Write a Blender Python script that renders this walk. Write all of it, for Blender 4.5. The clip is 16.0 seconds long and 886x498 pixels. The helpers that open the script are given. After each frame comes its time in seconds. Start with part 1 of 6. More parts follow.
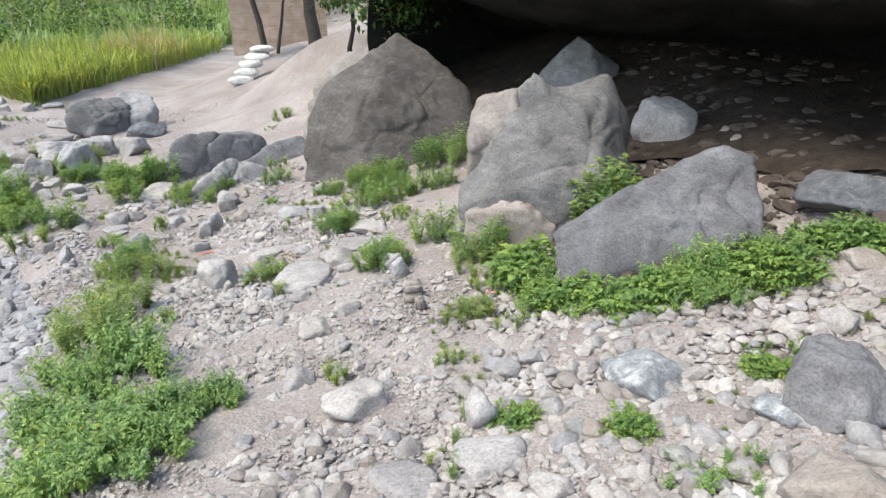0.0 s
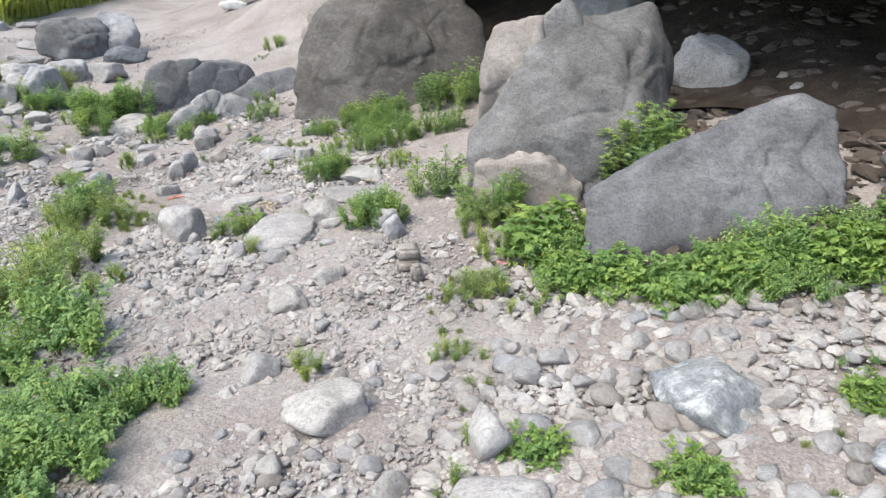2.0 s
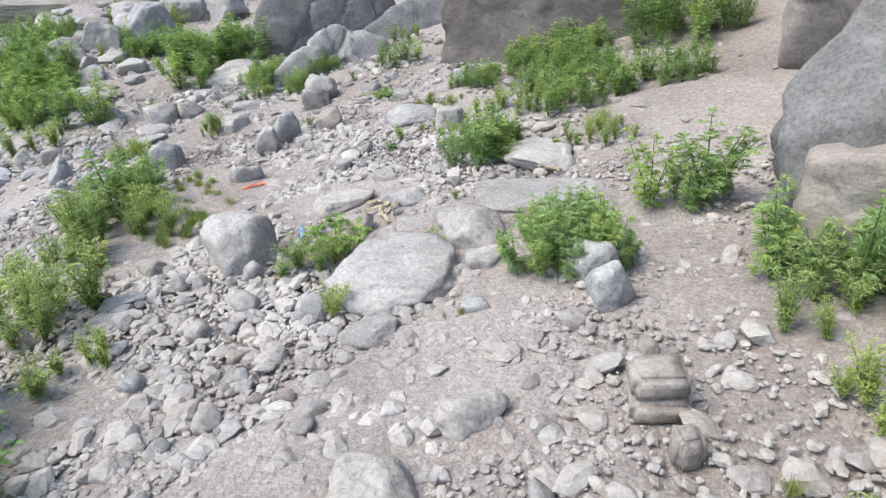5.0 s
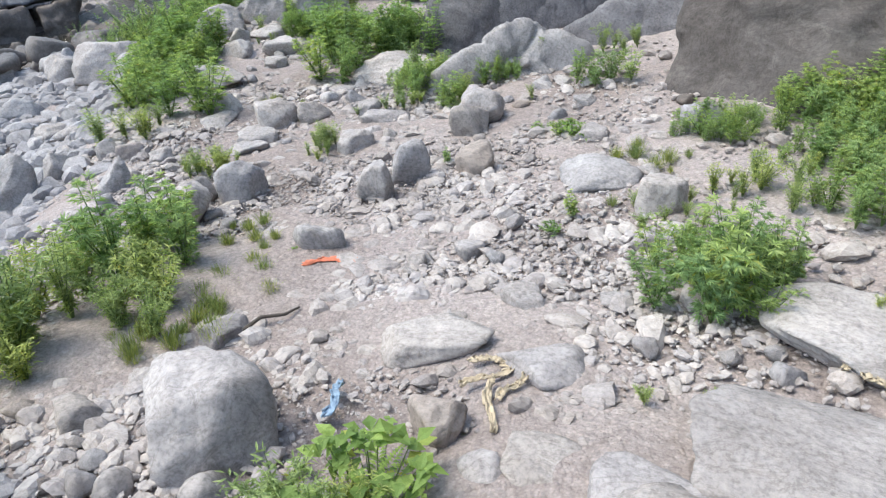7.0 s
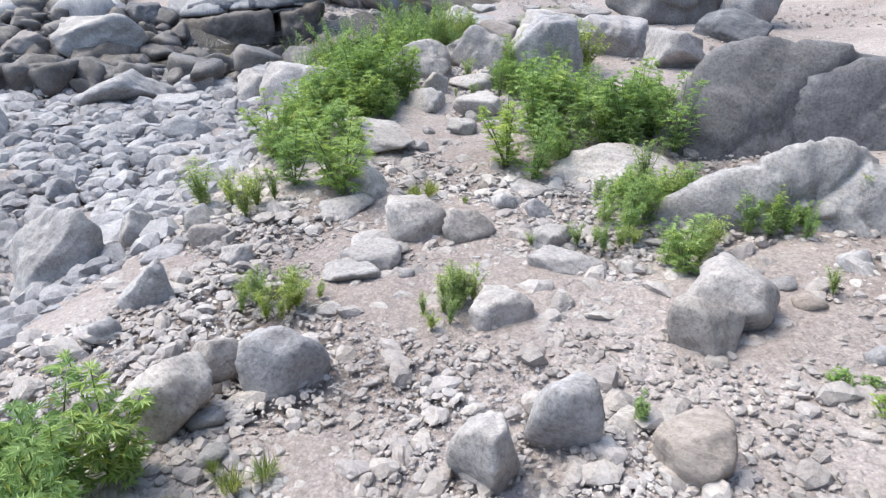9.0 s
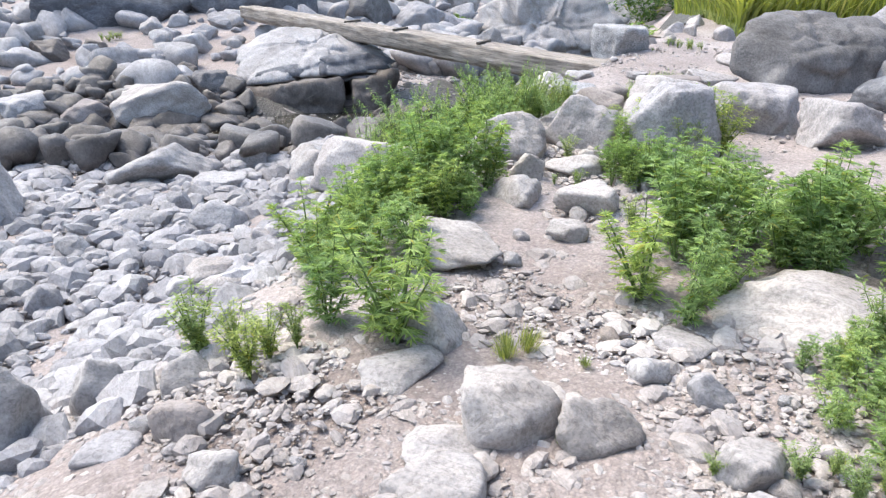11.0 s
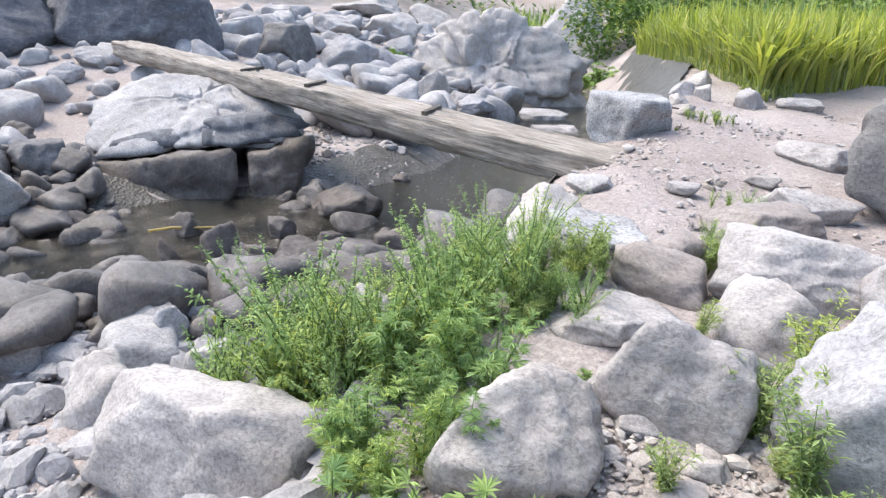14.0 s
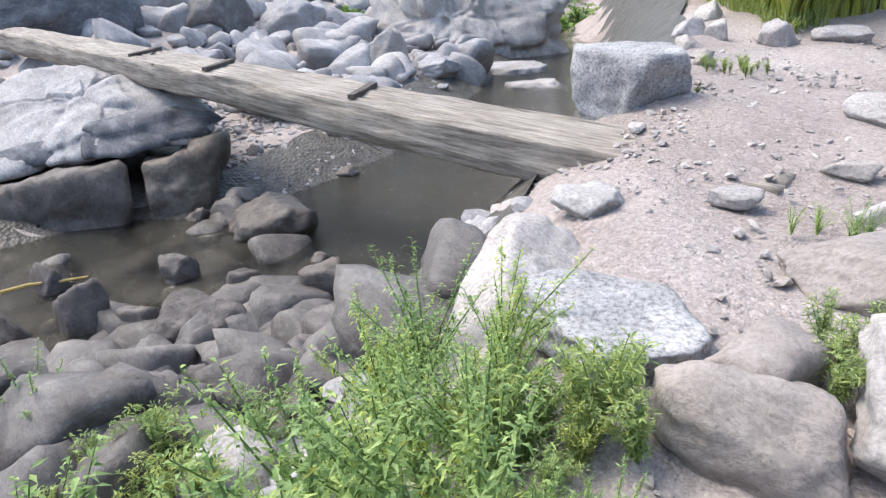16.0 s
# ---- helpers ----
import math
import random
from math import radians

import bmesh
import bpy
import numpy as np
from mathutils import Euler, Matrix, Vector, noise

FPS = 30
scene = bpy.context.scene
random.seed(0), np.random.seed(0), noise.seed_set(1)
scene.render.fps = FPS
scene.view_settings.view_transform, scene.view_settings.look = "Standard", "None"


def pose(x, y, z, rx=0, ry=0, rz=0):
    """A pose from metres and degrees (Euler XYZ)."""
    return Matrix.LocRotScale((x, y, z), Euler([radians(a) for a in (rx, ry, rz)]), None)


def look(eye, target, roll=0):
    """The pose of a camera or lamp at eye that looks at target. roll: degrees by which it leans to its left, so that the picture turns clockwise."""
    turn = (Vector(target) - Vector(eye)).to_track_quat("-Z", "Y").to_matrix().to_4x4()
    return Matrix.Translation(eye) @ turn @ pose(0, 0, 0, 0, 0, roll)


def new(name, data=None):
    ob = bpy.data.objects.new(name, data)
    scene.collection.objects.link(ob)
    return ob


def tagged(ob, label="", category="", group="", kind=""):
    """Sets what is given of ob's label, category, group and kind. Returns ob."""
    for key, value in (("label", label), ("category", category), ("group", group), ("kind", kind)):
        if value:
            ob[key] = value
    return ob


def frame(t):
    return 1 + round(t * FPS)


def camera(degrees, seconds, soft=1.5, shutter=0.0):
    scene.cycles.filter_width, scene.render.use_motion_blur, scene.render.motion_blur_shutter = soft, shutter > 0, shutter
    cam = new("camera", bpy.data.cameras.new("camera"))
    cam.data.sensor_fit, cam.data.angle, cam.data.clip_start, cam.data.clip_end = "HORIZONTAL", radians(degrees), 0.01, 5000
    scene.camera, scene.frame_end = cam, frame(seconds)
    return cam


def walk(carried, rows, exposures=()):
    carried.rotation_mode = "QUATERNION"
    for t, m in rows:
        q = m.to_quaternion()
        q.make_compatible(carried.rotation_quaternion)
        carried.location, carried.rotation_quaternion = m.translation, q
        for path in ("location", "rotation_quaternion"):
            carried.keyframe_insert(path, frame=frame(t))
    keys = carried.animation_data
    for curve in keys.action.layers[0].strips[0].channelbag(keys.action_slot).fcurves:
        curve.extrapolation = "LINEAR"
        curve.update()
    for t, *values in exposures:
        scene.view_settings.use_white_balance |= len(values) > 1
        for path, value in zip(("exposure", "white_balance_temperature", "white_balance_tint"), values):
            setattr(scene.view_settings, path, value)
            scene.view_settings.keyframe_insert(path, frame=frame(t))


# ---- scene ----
cam = camera(66.5, 16.0, 1.3)
PATH = [
    (0, (-0.241, -0.335, 2.454), (-0.315, 1.530, 1.735), -1.06),
    (0.5, (-0.242, -0.091, 2.344), (-0.276, 1.759, 1.583), 1.99),
    (1, (-0.251, 0.166, 2.253), (-0.350, 1.981, 1.419), -0.98),
    (1.5, (-0.274, 0.517, 2.197), (-0.199, 2.315, 1.324), 0.14),
    (2, (-0.297, 0.741, 2.164), (-0.372, 2.540, 1.293), 1.08),
    (2.5, (-0.247, 1.068, 1.975), (-0.434, 2.871, 1.130), -0.70),
    (3, (-0.358, 1.467, 1.843), (-0.490, 3.283, 1.014), 0.06),
    (3.5, (-0.359, 1.936, 1.655), (-0.597, 3.768, 0.888), 4.88),
    (3.7, (-0.414, 2.104, 1.600), (-0.706, 3.872, 0.711), 0.40),
    (5.8, (-1.148, 4.678, 1.029), (-1.997, 6.188, 0.030), -3.08),
    (6, (-1.199, 4.879, 0.927), (-2.205, 6.309, -0.044), -2.92),
    (6.5, (-1.369, 5.334, 0.869), (-2.370, 6.758, -0.115), -1.63),
    (7, (-1.569, 5.787, 0.919), (-2.571, 7.206, -0.071), -2.12),
    (7.5, (-1.789, 6.229, 0.935), (-2.842, 7.560, -0.124), -2.30),
    (8, (-2.180, 6.682, 0.841), (-3.308, 8.048, -0.087), -0.33),
    (8.5, (-2.437, 7.048, 0.864), (-3.728, 8.251, -0.077), 2.09),
    (9, (-2.764, 7.504, 0.791), (-4.224, 8.513, -0.131), 1.74),
    (9.5, (-3.015, 7.733, 0.772), (-4.454, 8.733, -0.192), -1.26),
    (10, (-3.398, 8.027, 0.700), (-5.023, 8.852, -0.124), 2.84),
    (10.2, (-3.541, 8.028, 0.620), (-5.177, 8.853, -0.181), 2.64),
    (12.3, (-5.454, 8.726, 0.555), (-7.070, 9.697, -0.113), -0.95),
    (12.5, (-5.799, 8.807, 0.599), (-7.423, 9.784, -0.043), -0.25),
    (13, (-6.231, 9.202, 0.614), (-7.808, 10.212, -0.088), -1.11),
    (13.5, (-6.675, 9.675, 0.640), (-8.092, 10.890, -0.079), -1.12),
    (14, (-6.950, 9.789, 0.708), (-8.514, 10.825, 0.014), 2.16),
    (14.5, (-7.287, 10.170, 0.711), (-8.866, 11.162, -0.012), 2.72),
    (15, (-7.529, 10.292, 0.729), (-9.032, 11.407, 0.022), 1.14),
    (15.5, (-7.768, 10.614, 0.689), (-9.307, 11.626, -0.089), 0.77),
    (16, (-8.280, 11.062, 0.614), (-9.791, 12.084, -0.206), -3.15),
]
walk(cam, [(t, look(eye, target, roll)) for t, eye, target, roll in PATH],
     [(0, 1.44, 6900, 1), (4, 1.44, 6700, 1), (8, 1.53, 6650, 3), (12, 1.9, 6850, 6), (16, 1.74, 6800, 6)])

# ---- world and sun: a bright hazy sky over a shaded gorge ----
SUN_UP, SUN_TURN = 60.0, 240.0
world = bpy.data.worlds.new("world")
world.use_nodes = True
scene.world = world
sky = world.node_tree.nodes.new("ShaderNodeTexSky")
sky.sky_type, sky.sun_disc = "NISHITA", False
sky.sun_elevation, sky.sun_rotation, sky.dust_density = radians(SUN_UP), radians(SUN_TURN), 2.0
back = world.node_tree.nodes["Background"]
back.inputs["Strength"].default_value = 0.15
world.node_tree.links.new(sky.outputs["Color"], back.inputs["Color"])
sun = new("sun", bpy.data.lights.new("sun", "SUN"))
sun.data.energy, sun.data.angle, sun.data.color = 1.05, radians(34), (1.0, 0.95, 0.88)
sun.matrix_world = look((math.sin(radians(SUN_TURN)) * 20, math.cos(radians(SUN_TURN)) * 20, 20 * math.tan(radians(SUN_UP))), (0, 0, 0))


# ---- materials ----
class Nodes:
    """A short hand for node materials."""

    def __init__(self, name):
        self.mat = bpy.data.materials.new(name)
        self.mat.use_nodes = True
        self.tree = self.mat.node_tree
        self.bsdf = self.tree.nodes["Principled BSDF"]
        self.where = self.tree.nodes.new("ShaderNodeTexCoord")
        self.shift = None

    def add(self, kind, **values):
        node = self.tree.nodes.new(kind)
        for key, value in values.items():
            node.inputs[key.replace("_", " ")].default_value = value
        return node

    def link(self, a, b):
        self.tree.links.new(a, b)

    def noise(self, scale, detail=4.0, rough=0.6, stretch=None, space="Object", twist=0.0):
        n = self.add("ShaderNodeTexNoise", Scale=scale, Detail=detail, Roughness=rough, Distortion=twist)
        m = self.add("ShaderNodeMapping")
        if stretch:
            m.inputs["Scale"].default_value = stretch
            m.inputs["Rotation"].default_value = (0.5, 0.35, 0.7)
        self.link(self.where.outputs[space], m.inputs["Vector"])
        if self.shift:
            self.link(self.shift, m.inputs["Location"])
        self.link(m.outputs["Vector"], n.inputs["Vector"])
        return n.outputs["Fac"]

    def ramp(self, fac, stops):
        r = self.tree.nodes.new("ShaderNodeValToRGB")
        e = r.color_ramp.elements
        while len(e) < len(stops):
            e.new(0.5)
        for item, (pos, col) in zip(e, stops):
            item.position, item.color = pos, (*col, 1)
        self.link(fac, r.inputs["Fac"])
        return r.outputs["Color"]

    def mix(self, fac, a, b, how="MIX"):
        m = self.tree.nodes.new("ShaderNodeMixRGB")
        m.blend_type = how
        for socket, v in ((m.inputs["Fac"], fac), (m.inputs["Color1"], a), (m.inputs["Color2"], b)):
            if isinstance(v, (int, float)):
                socket.default_value = v
            elif isinstance(v, tuple):
                socket.default_value = (*v, 1)
            else:
                self.link(v, socket)
        return m.outputs["Color"]

    def math(self, how, a, b):
        m = self.tree.nodes.new("ShaderNodeMath")
        m.operation = how
        for socket, v in zip(m.inputs, (a, b)):
            if isinstance(v, (int, float)):
                socket.default_value = v
            else:
                self.link(v, socket)
        return m.outputs[0]

    def done(self, colour, rough=0.85, bumps=(), metal=0.0, specular=0.3):
        if isinstance(colour, tuple):
            self.bsdf.inputs["Base Color"].default_value = (*colour, 1)
        else:
            self.link(colour, self.bsdf.inputs["Base Color"])
        if isinstance(rough, (int, float)):
            self.bsdf.inputs["Roughness"].default_value = rough
        else:
            self.link(rough, self.bsdf.inputs["Roughness"])
        self.bsdf.inputs["Metallic"].default_value = metal
        self.bsdf.inputs["Specular IOR Level"].default_value = specular
        last = None
        for fac, strength, distance in bumps:
            b = self.add("ShaderNodeBump", Strength=strength, Distance=distance)
            self.link(fac, b.inputs["Height"])
            if last:
                self.link(last, b.inputs["Normal"])
            last = b.outputs["Normal"]
        if last:
            self.link(last, self.bsdf.inputs["Normal"])
        return self.mat


def rock_material(name, low, mid, high, bands=0.5, speck=0.35, rough=0.85, random_by="object"):
    n = Nodes(name)
    if random_by == "object":
        n.shift = n.math("MULTIPLY", n.tree.nodes.new("ShaderNodeObjectInfo").outputs["Random"], 60.0)
    patch = n.noise(2.2, 6, 0.62)
    grain = n.noise(55, 3, 0.7)
    fold = n.noise(5.0, 7, 0.68, (1.0, 1.3, 1.9), twist=1.0)
    crack = n.noise(4.5, 8, 0.7, (1.0, 2.4, 1.0), twist=1.2)
    colour = n.ramp(patch, ((0.30, low), (0.50, mid), (0.72, high)))
    veins = n.ramp(fold, ((0.36, tuple(c * 0.66 for c in mid)), (0.52, mid), (0.70, tuple(min(1, c * 1.28) for c in high))))
    colour = n.mix(bands, colour, veins)
    dots = n.ramp(grain, ((0.34, (0.45, 0.45, 0.45)), (0.5, (1, 1, 1)), (0.68, (1.35, 1.33, 1.3))))
    colour = n.mix(speck, colour, dots, "MULTIPLY")
    line = n.ramp(crack, ((0.475, (1, 1, 1)), (0.5, (0.55, 0.53, 0.5)), (0.525, (1, 1, 1))))
    colour = n.mix(0.55, colour, line, "MULTIPLY")
    chalk = n.ramp(n.noise(4.0, 9, 0.75, (0.7, 1.6, 1.0), twist=0.5), ((0.52, (0, 0, 0)), (0.70, (1, 1, 1))))
    colour = n.mix(n.math("MULTIPLY", chalk, 0.26), colour, tuple(min(0.7, c * 1.35 + 0.05) for c in high))
    stain = n.ramp(n.noise(1.3, 5, 0.6), ((0.38, (0.68, 0.66, 0.64)), (0.55, (1, 1, 1))))
    colour = n.mix(0.5, colour, stain, "MULTIPLY")
    if random_by == "object":
        rnd = n.tree.nodes.new("ShaderNodeObjectInfo").outputs["Random"]
    else:
        rnd = n.tree.nodes.new("ShaderNodeNewGeometry").outputs["Random Per Island"]
    tone = n.ramp(rnd, ((0.0, (0.89, 0.88, 0.90)), (0.35, (1.0, 0.985, 0.975)), (0.7, (1.08, 1.05, 1.02)), (1.0, (0.94, 0.93, 0.95))))
    colour = n.mix(1.0, colour, tone, "MULTIPLY")
    return n.done(colour, rough, ((n.noise(7, 8, 0.65), 0.5, 0.05), (fold, 0.22, 0.03), (crack, 0.25, 0.02), (grain, 0.25, 0.006)))


ROCK = {
    "p": rock_material("pale_rock", (0.27, 0.25, 0.243), (0.375, 0.352, 0.344), (0.46, 0.437, 0.428), 0.25, 0.5),
    "g": rock_material("grey_rock", (0.235, 0.227, 0.231), (0.335, 0.325, 0.33), (0.43, 0.42, 0.424), 0.32, 0.5),
    # e, b and c: base colours lowered to hold the shade at the cave mouth
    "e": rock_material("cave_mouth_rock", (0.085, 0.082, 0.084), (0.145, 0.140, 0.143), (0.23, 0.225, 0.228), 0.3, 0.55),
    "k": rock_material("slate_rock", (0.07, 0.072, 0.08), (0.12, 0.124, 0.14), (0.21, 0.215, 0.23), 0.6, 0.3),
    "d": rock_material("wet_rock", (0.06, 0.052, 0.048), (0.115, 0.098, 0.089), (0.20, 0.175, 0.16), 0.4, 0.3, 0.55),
    "t": rock_material("tan_rock", (0.24, 0.205, 0.185), (0.32, 0.282, 0.26), (0.39, 0.35, 0.325), 0.25, 0.35),
    "m": rock_material("marbled_rock", (0.10, 0.105, 0.12), (0.25, 0.26, 0.28), (0.58, 0.58, 0.58), 0.75, 0.5),
    "w": rock_material("speckled_granite", (0.19, 0.19, 0.195), (0.34, 0.34, 0.345), (0.49, 0.49, 0.49), 0.2, 0.9),
    "b": rock_material("slab_rock", (0.105, 0.102, 0.11), (0.165, 0.162, 0.172), (0.245, 0.241, 0.252), 0.3, 0.55),
    "c": rock_material("brownish_rock", (0.07, 0.062, 0.06), (0.108, 0.097, 0.093), (0.165, 0.15, 0.143), 0.55, 0.35),
    # roof rock: the cave's shade is put into a near-black base colour
    "v": rock_material("cave_shade_rock", (0.012, 0.012, 0.011), (0.028, 0.027, 0.024), (0.06, 0.055, 0.048), 0.4, 0.3),
}
GRAVEL = rock_material("gravel_stone", (0.27, 0.242, 0.23), (0.39, 0.358, 0.343), (0.52, 0.49, 0.475), 0.15, 0.3, random_by="island")
BEDSTONE = rock_material("river_stone", (0.19, 0.183, 0.19), (0.315, 0.307, 0.315), (0.45, 0.44, 0.447), 0.2, 0.3, random_by="island")
# reddish-brown scree, its base colour lowered to hold the cave's shade
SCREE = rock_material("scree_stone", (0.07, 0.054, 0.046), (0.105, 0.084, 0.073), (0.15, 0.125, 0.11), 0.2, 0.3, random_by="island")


def soil_material():
    n = Nodes("dusty_soil")
    dirt = n.ramp(n.noise(0.9, 7, 0.62), ((0.3, (0.28, 0.238, 0.226)), (0.5, (0.355, 0.311, 0.298)), (0.7, (0.425, 0.38, 0.366))))
    fine = n.ramp(n.noise(30, 7, 0.78), ((0.32, (0.5, 0.49, 0.48)), (0.5, (1, 1, 1)), (0.68, (1.42, 1.4, 1.38))))
    colour = n.mix(0.5, dirt, fine, "MULTIPLY")
    bumps = [(n.noise(9, 8, 0.7), 0.6, 0.05)]
    for scale, share, depth in ((41.0, 0.24, 0.012), (95.0, 0.35, 0.006)):
        grit = n.add("ShaderNodeTexVoronoi", Scale=scale)
        bent = n.mix(0.06, n.where.outputs["Object"], n.add("ShaderNodeTexNoise", Scale=18.0).outputs["Color"], "ADD")
        n.link(bent, grit.inputs["Vector"])
        split = n.tree.nodes.new("ShaderNodeSeparateColor")
        n.link(grit.outputs["Color"], split.inputs["Color"])
        tone = n.ramp(split.outputs["Red"], ((0.0, (0.72, 0.71, 0.71)), (0.5, (1.0, 0.99, 0.98)), (1.0, (1.38, 1.36, 1.34))))
        colour = n.mix(share, colour, tone, "MULTIPLY")
        edge = n.ramp(grit.outputs["Distance"], ((0.0, (1.08, 1.08, 1.08)), (0.35, (1.0, 1.0, 1.0)), (0.75, (0.66, 0.65, 0.64))))
        colour = n.mix(share, colour, edge, "MULTIPLY")
        lump = n.math("MULTIPLY", n.math("SUBTRACT", 0.8, grit.outputs["Distance"]), split.outputs["Green"])
        bumps.append((lump, 0.7, depth))
    damp = n.ramp(n.noise(0.35, 4, 0.5), ((0.46, (1, 1, 1)), (0.62, (0.80, 0.77, 0.74))))
    colour = n.mix(0.6, colour, damp, "MULTIPLY")
    return n.done(colour, 0.95, bumps, specular=0.1)


SOIL = soil_material()


def leaf_material(name, dark, light, old=(0.30, 0.28, 0.05)):
    n = Nodes(name)
    rnd = n.tree.nodes.new("ShaderNodeNewGeometry").outputs["Random Per Island"]
    colour = n.ramp(rnd, ((0.0, dark), (0.55, tuple((a + b) / 2 for a, b in zip(dark, light))), (0.93, light), (1.0, old)))
    which = n.tree.nodes.new("ShaderNodeObjectInfo").outputs["Random"]
    tone = n.ramp(which, ((0.0, (0.8, 0.86, 0.9)), (0.5, (1.0, 1.0, 1.0)), (1.0, (1.2, 1.1, 0.9))))
    colour = n.mix(1.0, colour, tone, "MULTIPLY")
    vein = n.ramp(n.noise(60, 3, 0.6), ((0.35, (0.8, 0.8, 0.8)), (0.65, (1.15, 1.15, 1.15))))
    colour = n.mix(0.6, colour, vein, "MULTIPLY")
    mat = n.done(colour, 0.62, (), specular=0.25)
    thin = n.add("ShaderNodeBsdfTranslucent")
    n.link(n.mix(1.0, colour, (1.5, 1.6, 0.7), "MULTIPLY"), thin.inputs["Color"])
    both = n.add("ShaderNodeMixShader", Fac=0.35)
    n.link(n.bsdf.outputs["BSDF"], both.inputs[1])
    n.link(thin.outputs["BSDF"], both.inputs[2])
    n.link(both.outputs["Shader"], n.tree.nodes["Material Output"].inputs["Surface"])
    return mat


LEAF = {
    "hemp": leaf_material("hemp_leaf", (0.15, 0.23, 0.10), (0.36, 0.465, 0.21)),
    "weed": leaf_material("weed_leaf", (0.17, 0.225, 0.095), (0.39, 0.46, 0.20)),
    "nettle": leaf_material("nettle_leaf", (0.15, 0.226, 0.09), (0.374, 0.473, 0.196)),
    "leafy": leaf_material("broad_weed_leaf", (0.13, 0.215, 0.085), (0.33, 0.45, 0.18)),
    "cover": leaf_material("creeper_leaf", (0.115, 0.195, 0.06), (0.29, 0.40, 0.13)),
    "grassy": leaf_material("grass_blade", (0.15, 0.19, 0.075), (0.32, 0.355, 0.16), (0.40, 0.34, 0.16)),
    "corn": leaf_material("tall_grass_blade", (0.15, 0.19, 0.05), (0.40, 0.43, 0.13), (0.45, 0.40, 0.16)),
    "dry": leaf_material("dry_stalk", (0.33, 0.26, 0.13), (0.50, 0.42, 0.24), (0.45, 0.36, 0.18)),
    "tree": leaf_material("tree_leaf", (0.036, 0.074, 0.026), (0.102, 0.168, 0.054)),
}
STEM = Nodes("green_stem").done((0.13, 0.19, 0.06), 0.7)


def wood_material(name, low, high, lines=1.0):
    n = Nodes(name)
    grain = n.noise(5, 8, 0.7, (0.6, 9.0, 9.0))
    colour = n.ramp(grain, ((0.3, low), (0.7, high)))
    wear = n.ramp(n.noise(2.4, 6, 0.65), ((0.35, (0.72, 0.68, 0.64)), (0.6, (1.1, 1.08, 1.05))))
    colour = n.mix(0.8, colour, wear, "MULTIPLY")
    return n.done(colour, 0.8, ((grain, 0.7 * lines, 0.02), (n.noise(24, 6, 0.7), 0.4, 0.008)))


BANK = ((-1.2, -3.0), (-2.6, 2.5), (-4.2, 5.8), (-6.3, 8.2), (-8.0, 9.9), (-9.2, 11.5), (-10.0, 12.7), (-10.9, 13.8), (-12.9, 17.0), (-17.0, 22.0), (-30.0, 34.0))
STREAM = ((-40.0, -12.0), (-18.0, 2.0), (-14.5, 8.0), (-13.4, 10.6), (-12.8, 12.4), (-14.0, 15.5), (-16.5, 19.0), (-23.0, 26.0), (-38.0, 40.0))
WATER_Z = -1.62


def step(a, b, v):
    k = np.clip((v - a) / (b - a), 0.0, 1.0)
    return k * k * (3 - 2 * k)


def along(line, x, y):
    """Signed distance from a line of points, positive on its left."""
    best, side = np.full(np.shape(x), 1e9), np.ones(np.shape(x))
    for (ax, ay), (bx, by) in zip(line, line[1:]):
        ux, uy = bx - ax, by - ay
        k = np.clip(((x - ax) * ux + (y - ay) * uy) / (ux * ux + uy * uy), 0, 1)
        dx, dy = x - ax - k * ux, y - ay - k * uy
        d = np.hypot(dx, dy)
        side = np.where(d < best, np.where(ux * dy - uy * dx > 0, 1.0, -1.0), side)
        best = np.minimum(best, d)
    return side * best


def height(x, y):
    """Height of the bare ground."""
    x, y = np.asarray(x, float), np.asarray(y, float)
    a, b = np.clip(x, -12.5, 3.5), np.clip(y, -3.0, 15.0)
    terrace = 0.439 + 0.1324 * a - 0.195 * b + 0.01846 * a * a + 0.01161 * a * b + 0.01524 * b * b
    terrace = terrace + 0.30 * step(3.0, 9.0, x) + 0.9 * step(5, 14, x) - 0.25 * step(13, 16, y) * step(-2, -6, x)
    terrace = terrace + 1.15 * step(15.5, 24.0, y) * step(-10.5, -6.5, x)
    terrace = terrace + 1.25 * np.exp(-(((x + 3.7) / 2.1) ** 2 + ((y - 17.6) / 2.0) ** 2))
    d = along(BANK, x, y)
    bed = -1.32 + 0.05 * np.sin(x * 0.9 + y * 0.4)
    bed = bed + 0.5 * step(-14, -22, x) * step(8, 2, y)
    s = np.abs(along(STREAM, x, y))
    bed = bed - 0.48 * step(2.1, 0.5, s)
    far = along(STREAM, x, y)
    bed = bed + 1.2 * step(2.5, 12.0, far) + 6.0 * step(14.0, 60.0, far)
    z = terrace + (bed - terrace) * step(-0.5, 1.3, d)
    z = z - 0.36 * np.exp(-((x + 14.5) ** 2 + (y - 11.6) ** 2) / 1.3)
    dist = np.hypot(x + 5, y - 8)
    return z + 0.10 * np.maximum(dist - 28, 0) * step(28, 60, dist)


# ---- building helpers ----
def mesh_of(name, verts, faces, material, smooth=True):
    me = bpy.data.meshes.new(name)
    me.from_pydata([tuple(v) for v in verts], [], [tuple(f) for f in faces])
    if smooth:
        me.polygons.foreach_set("use_smooth", [True] * len(me.polygons))
    me.materials.append(material)
    return me


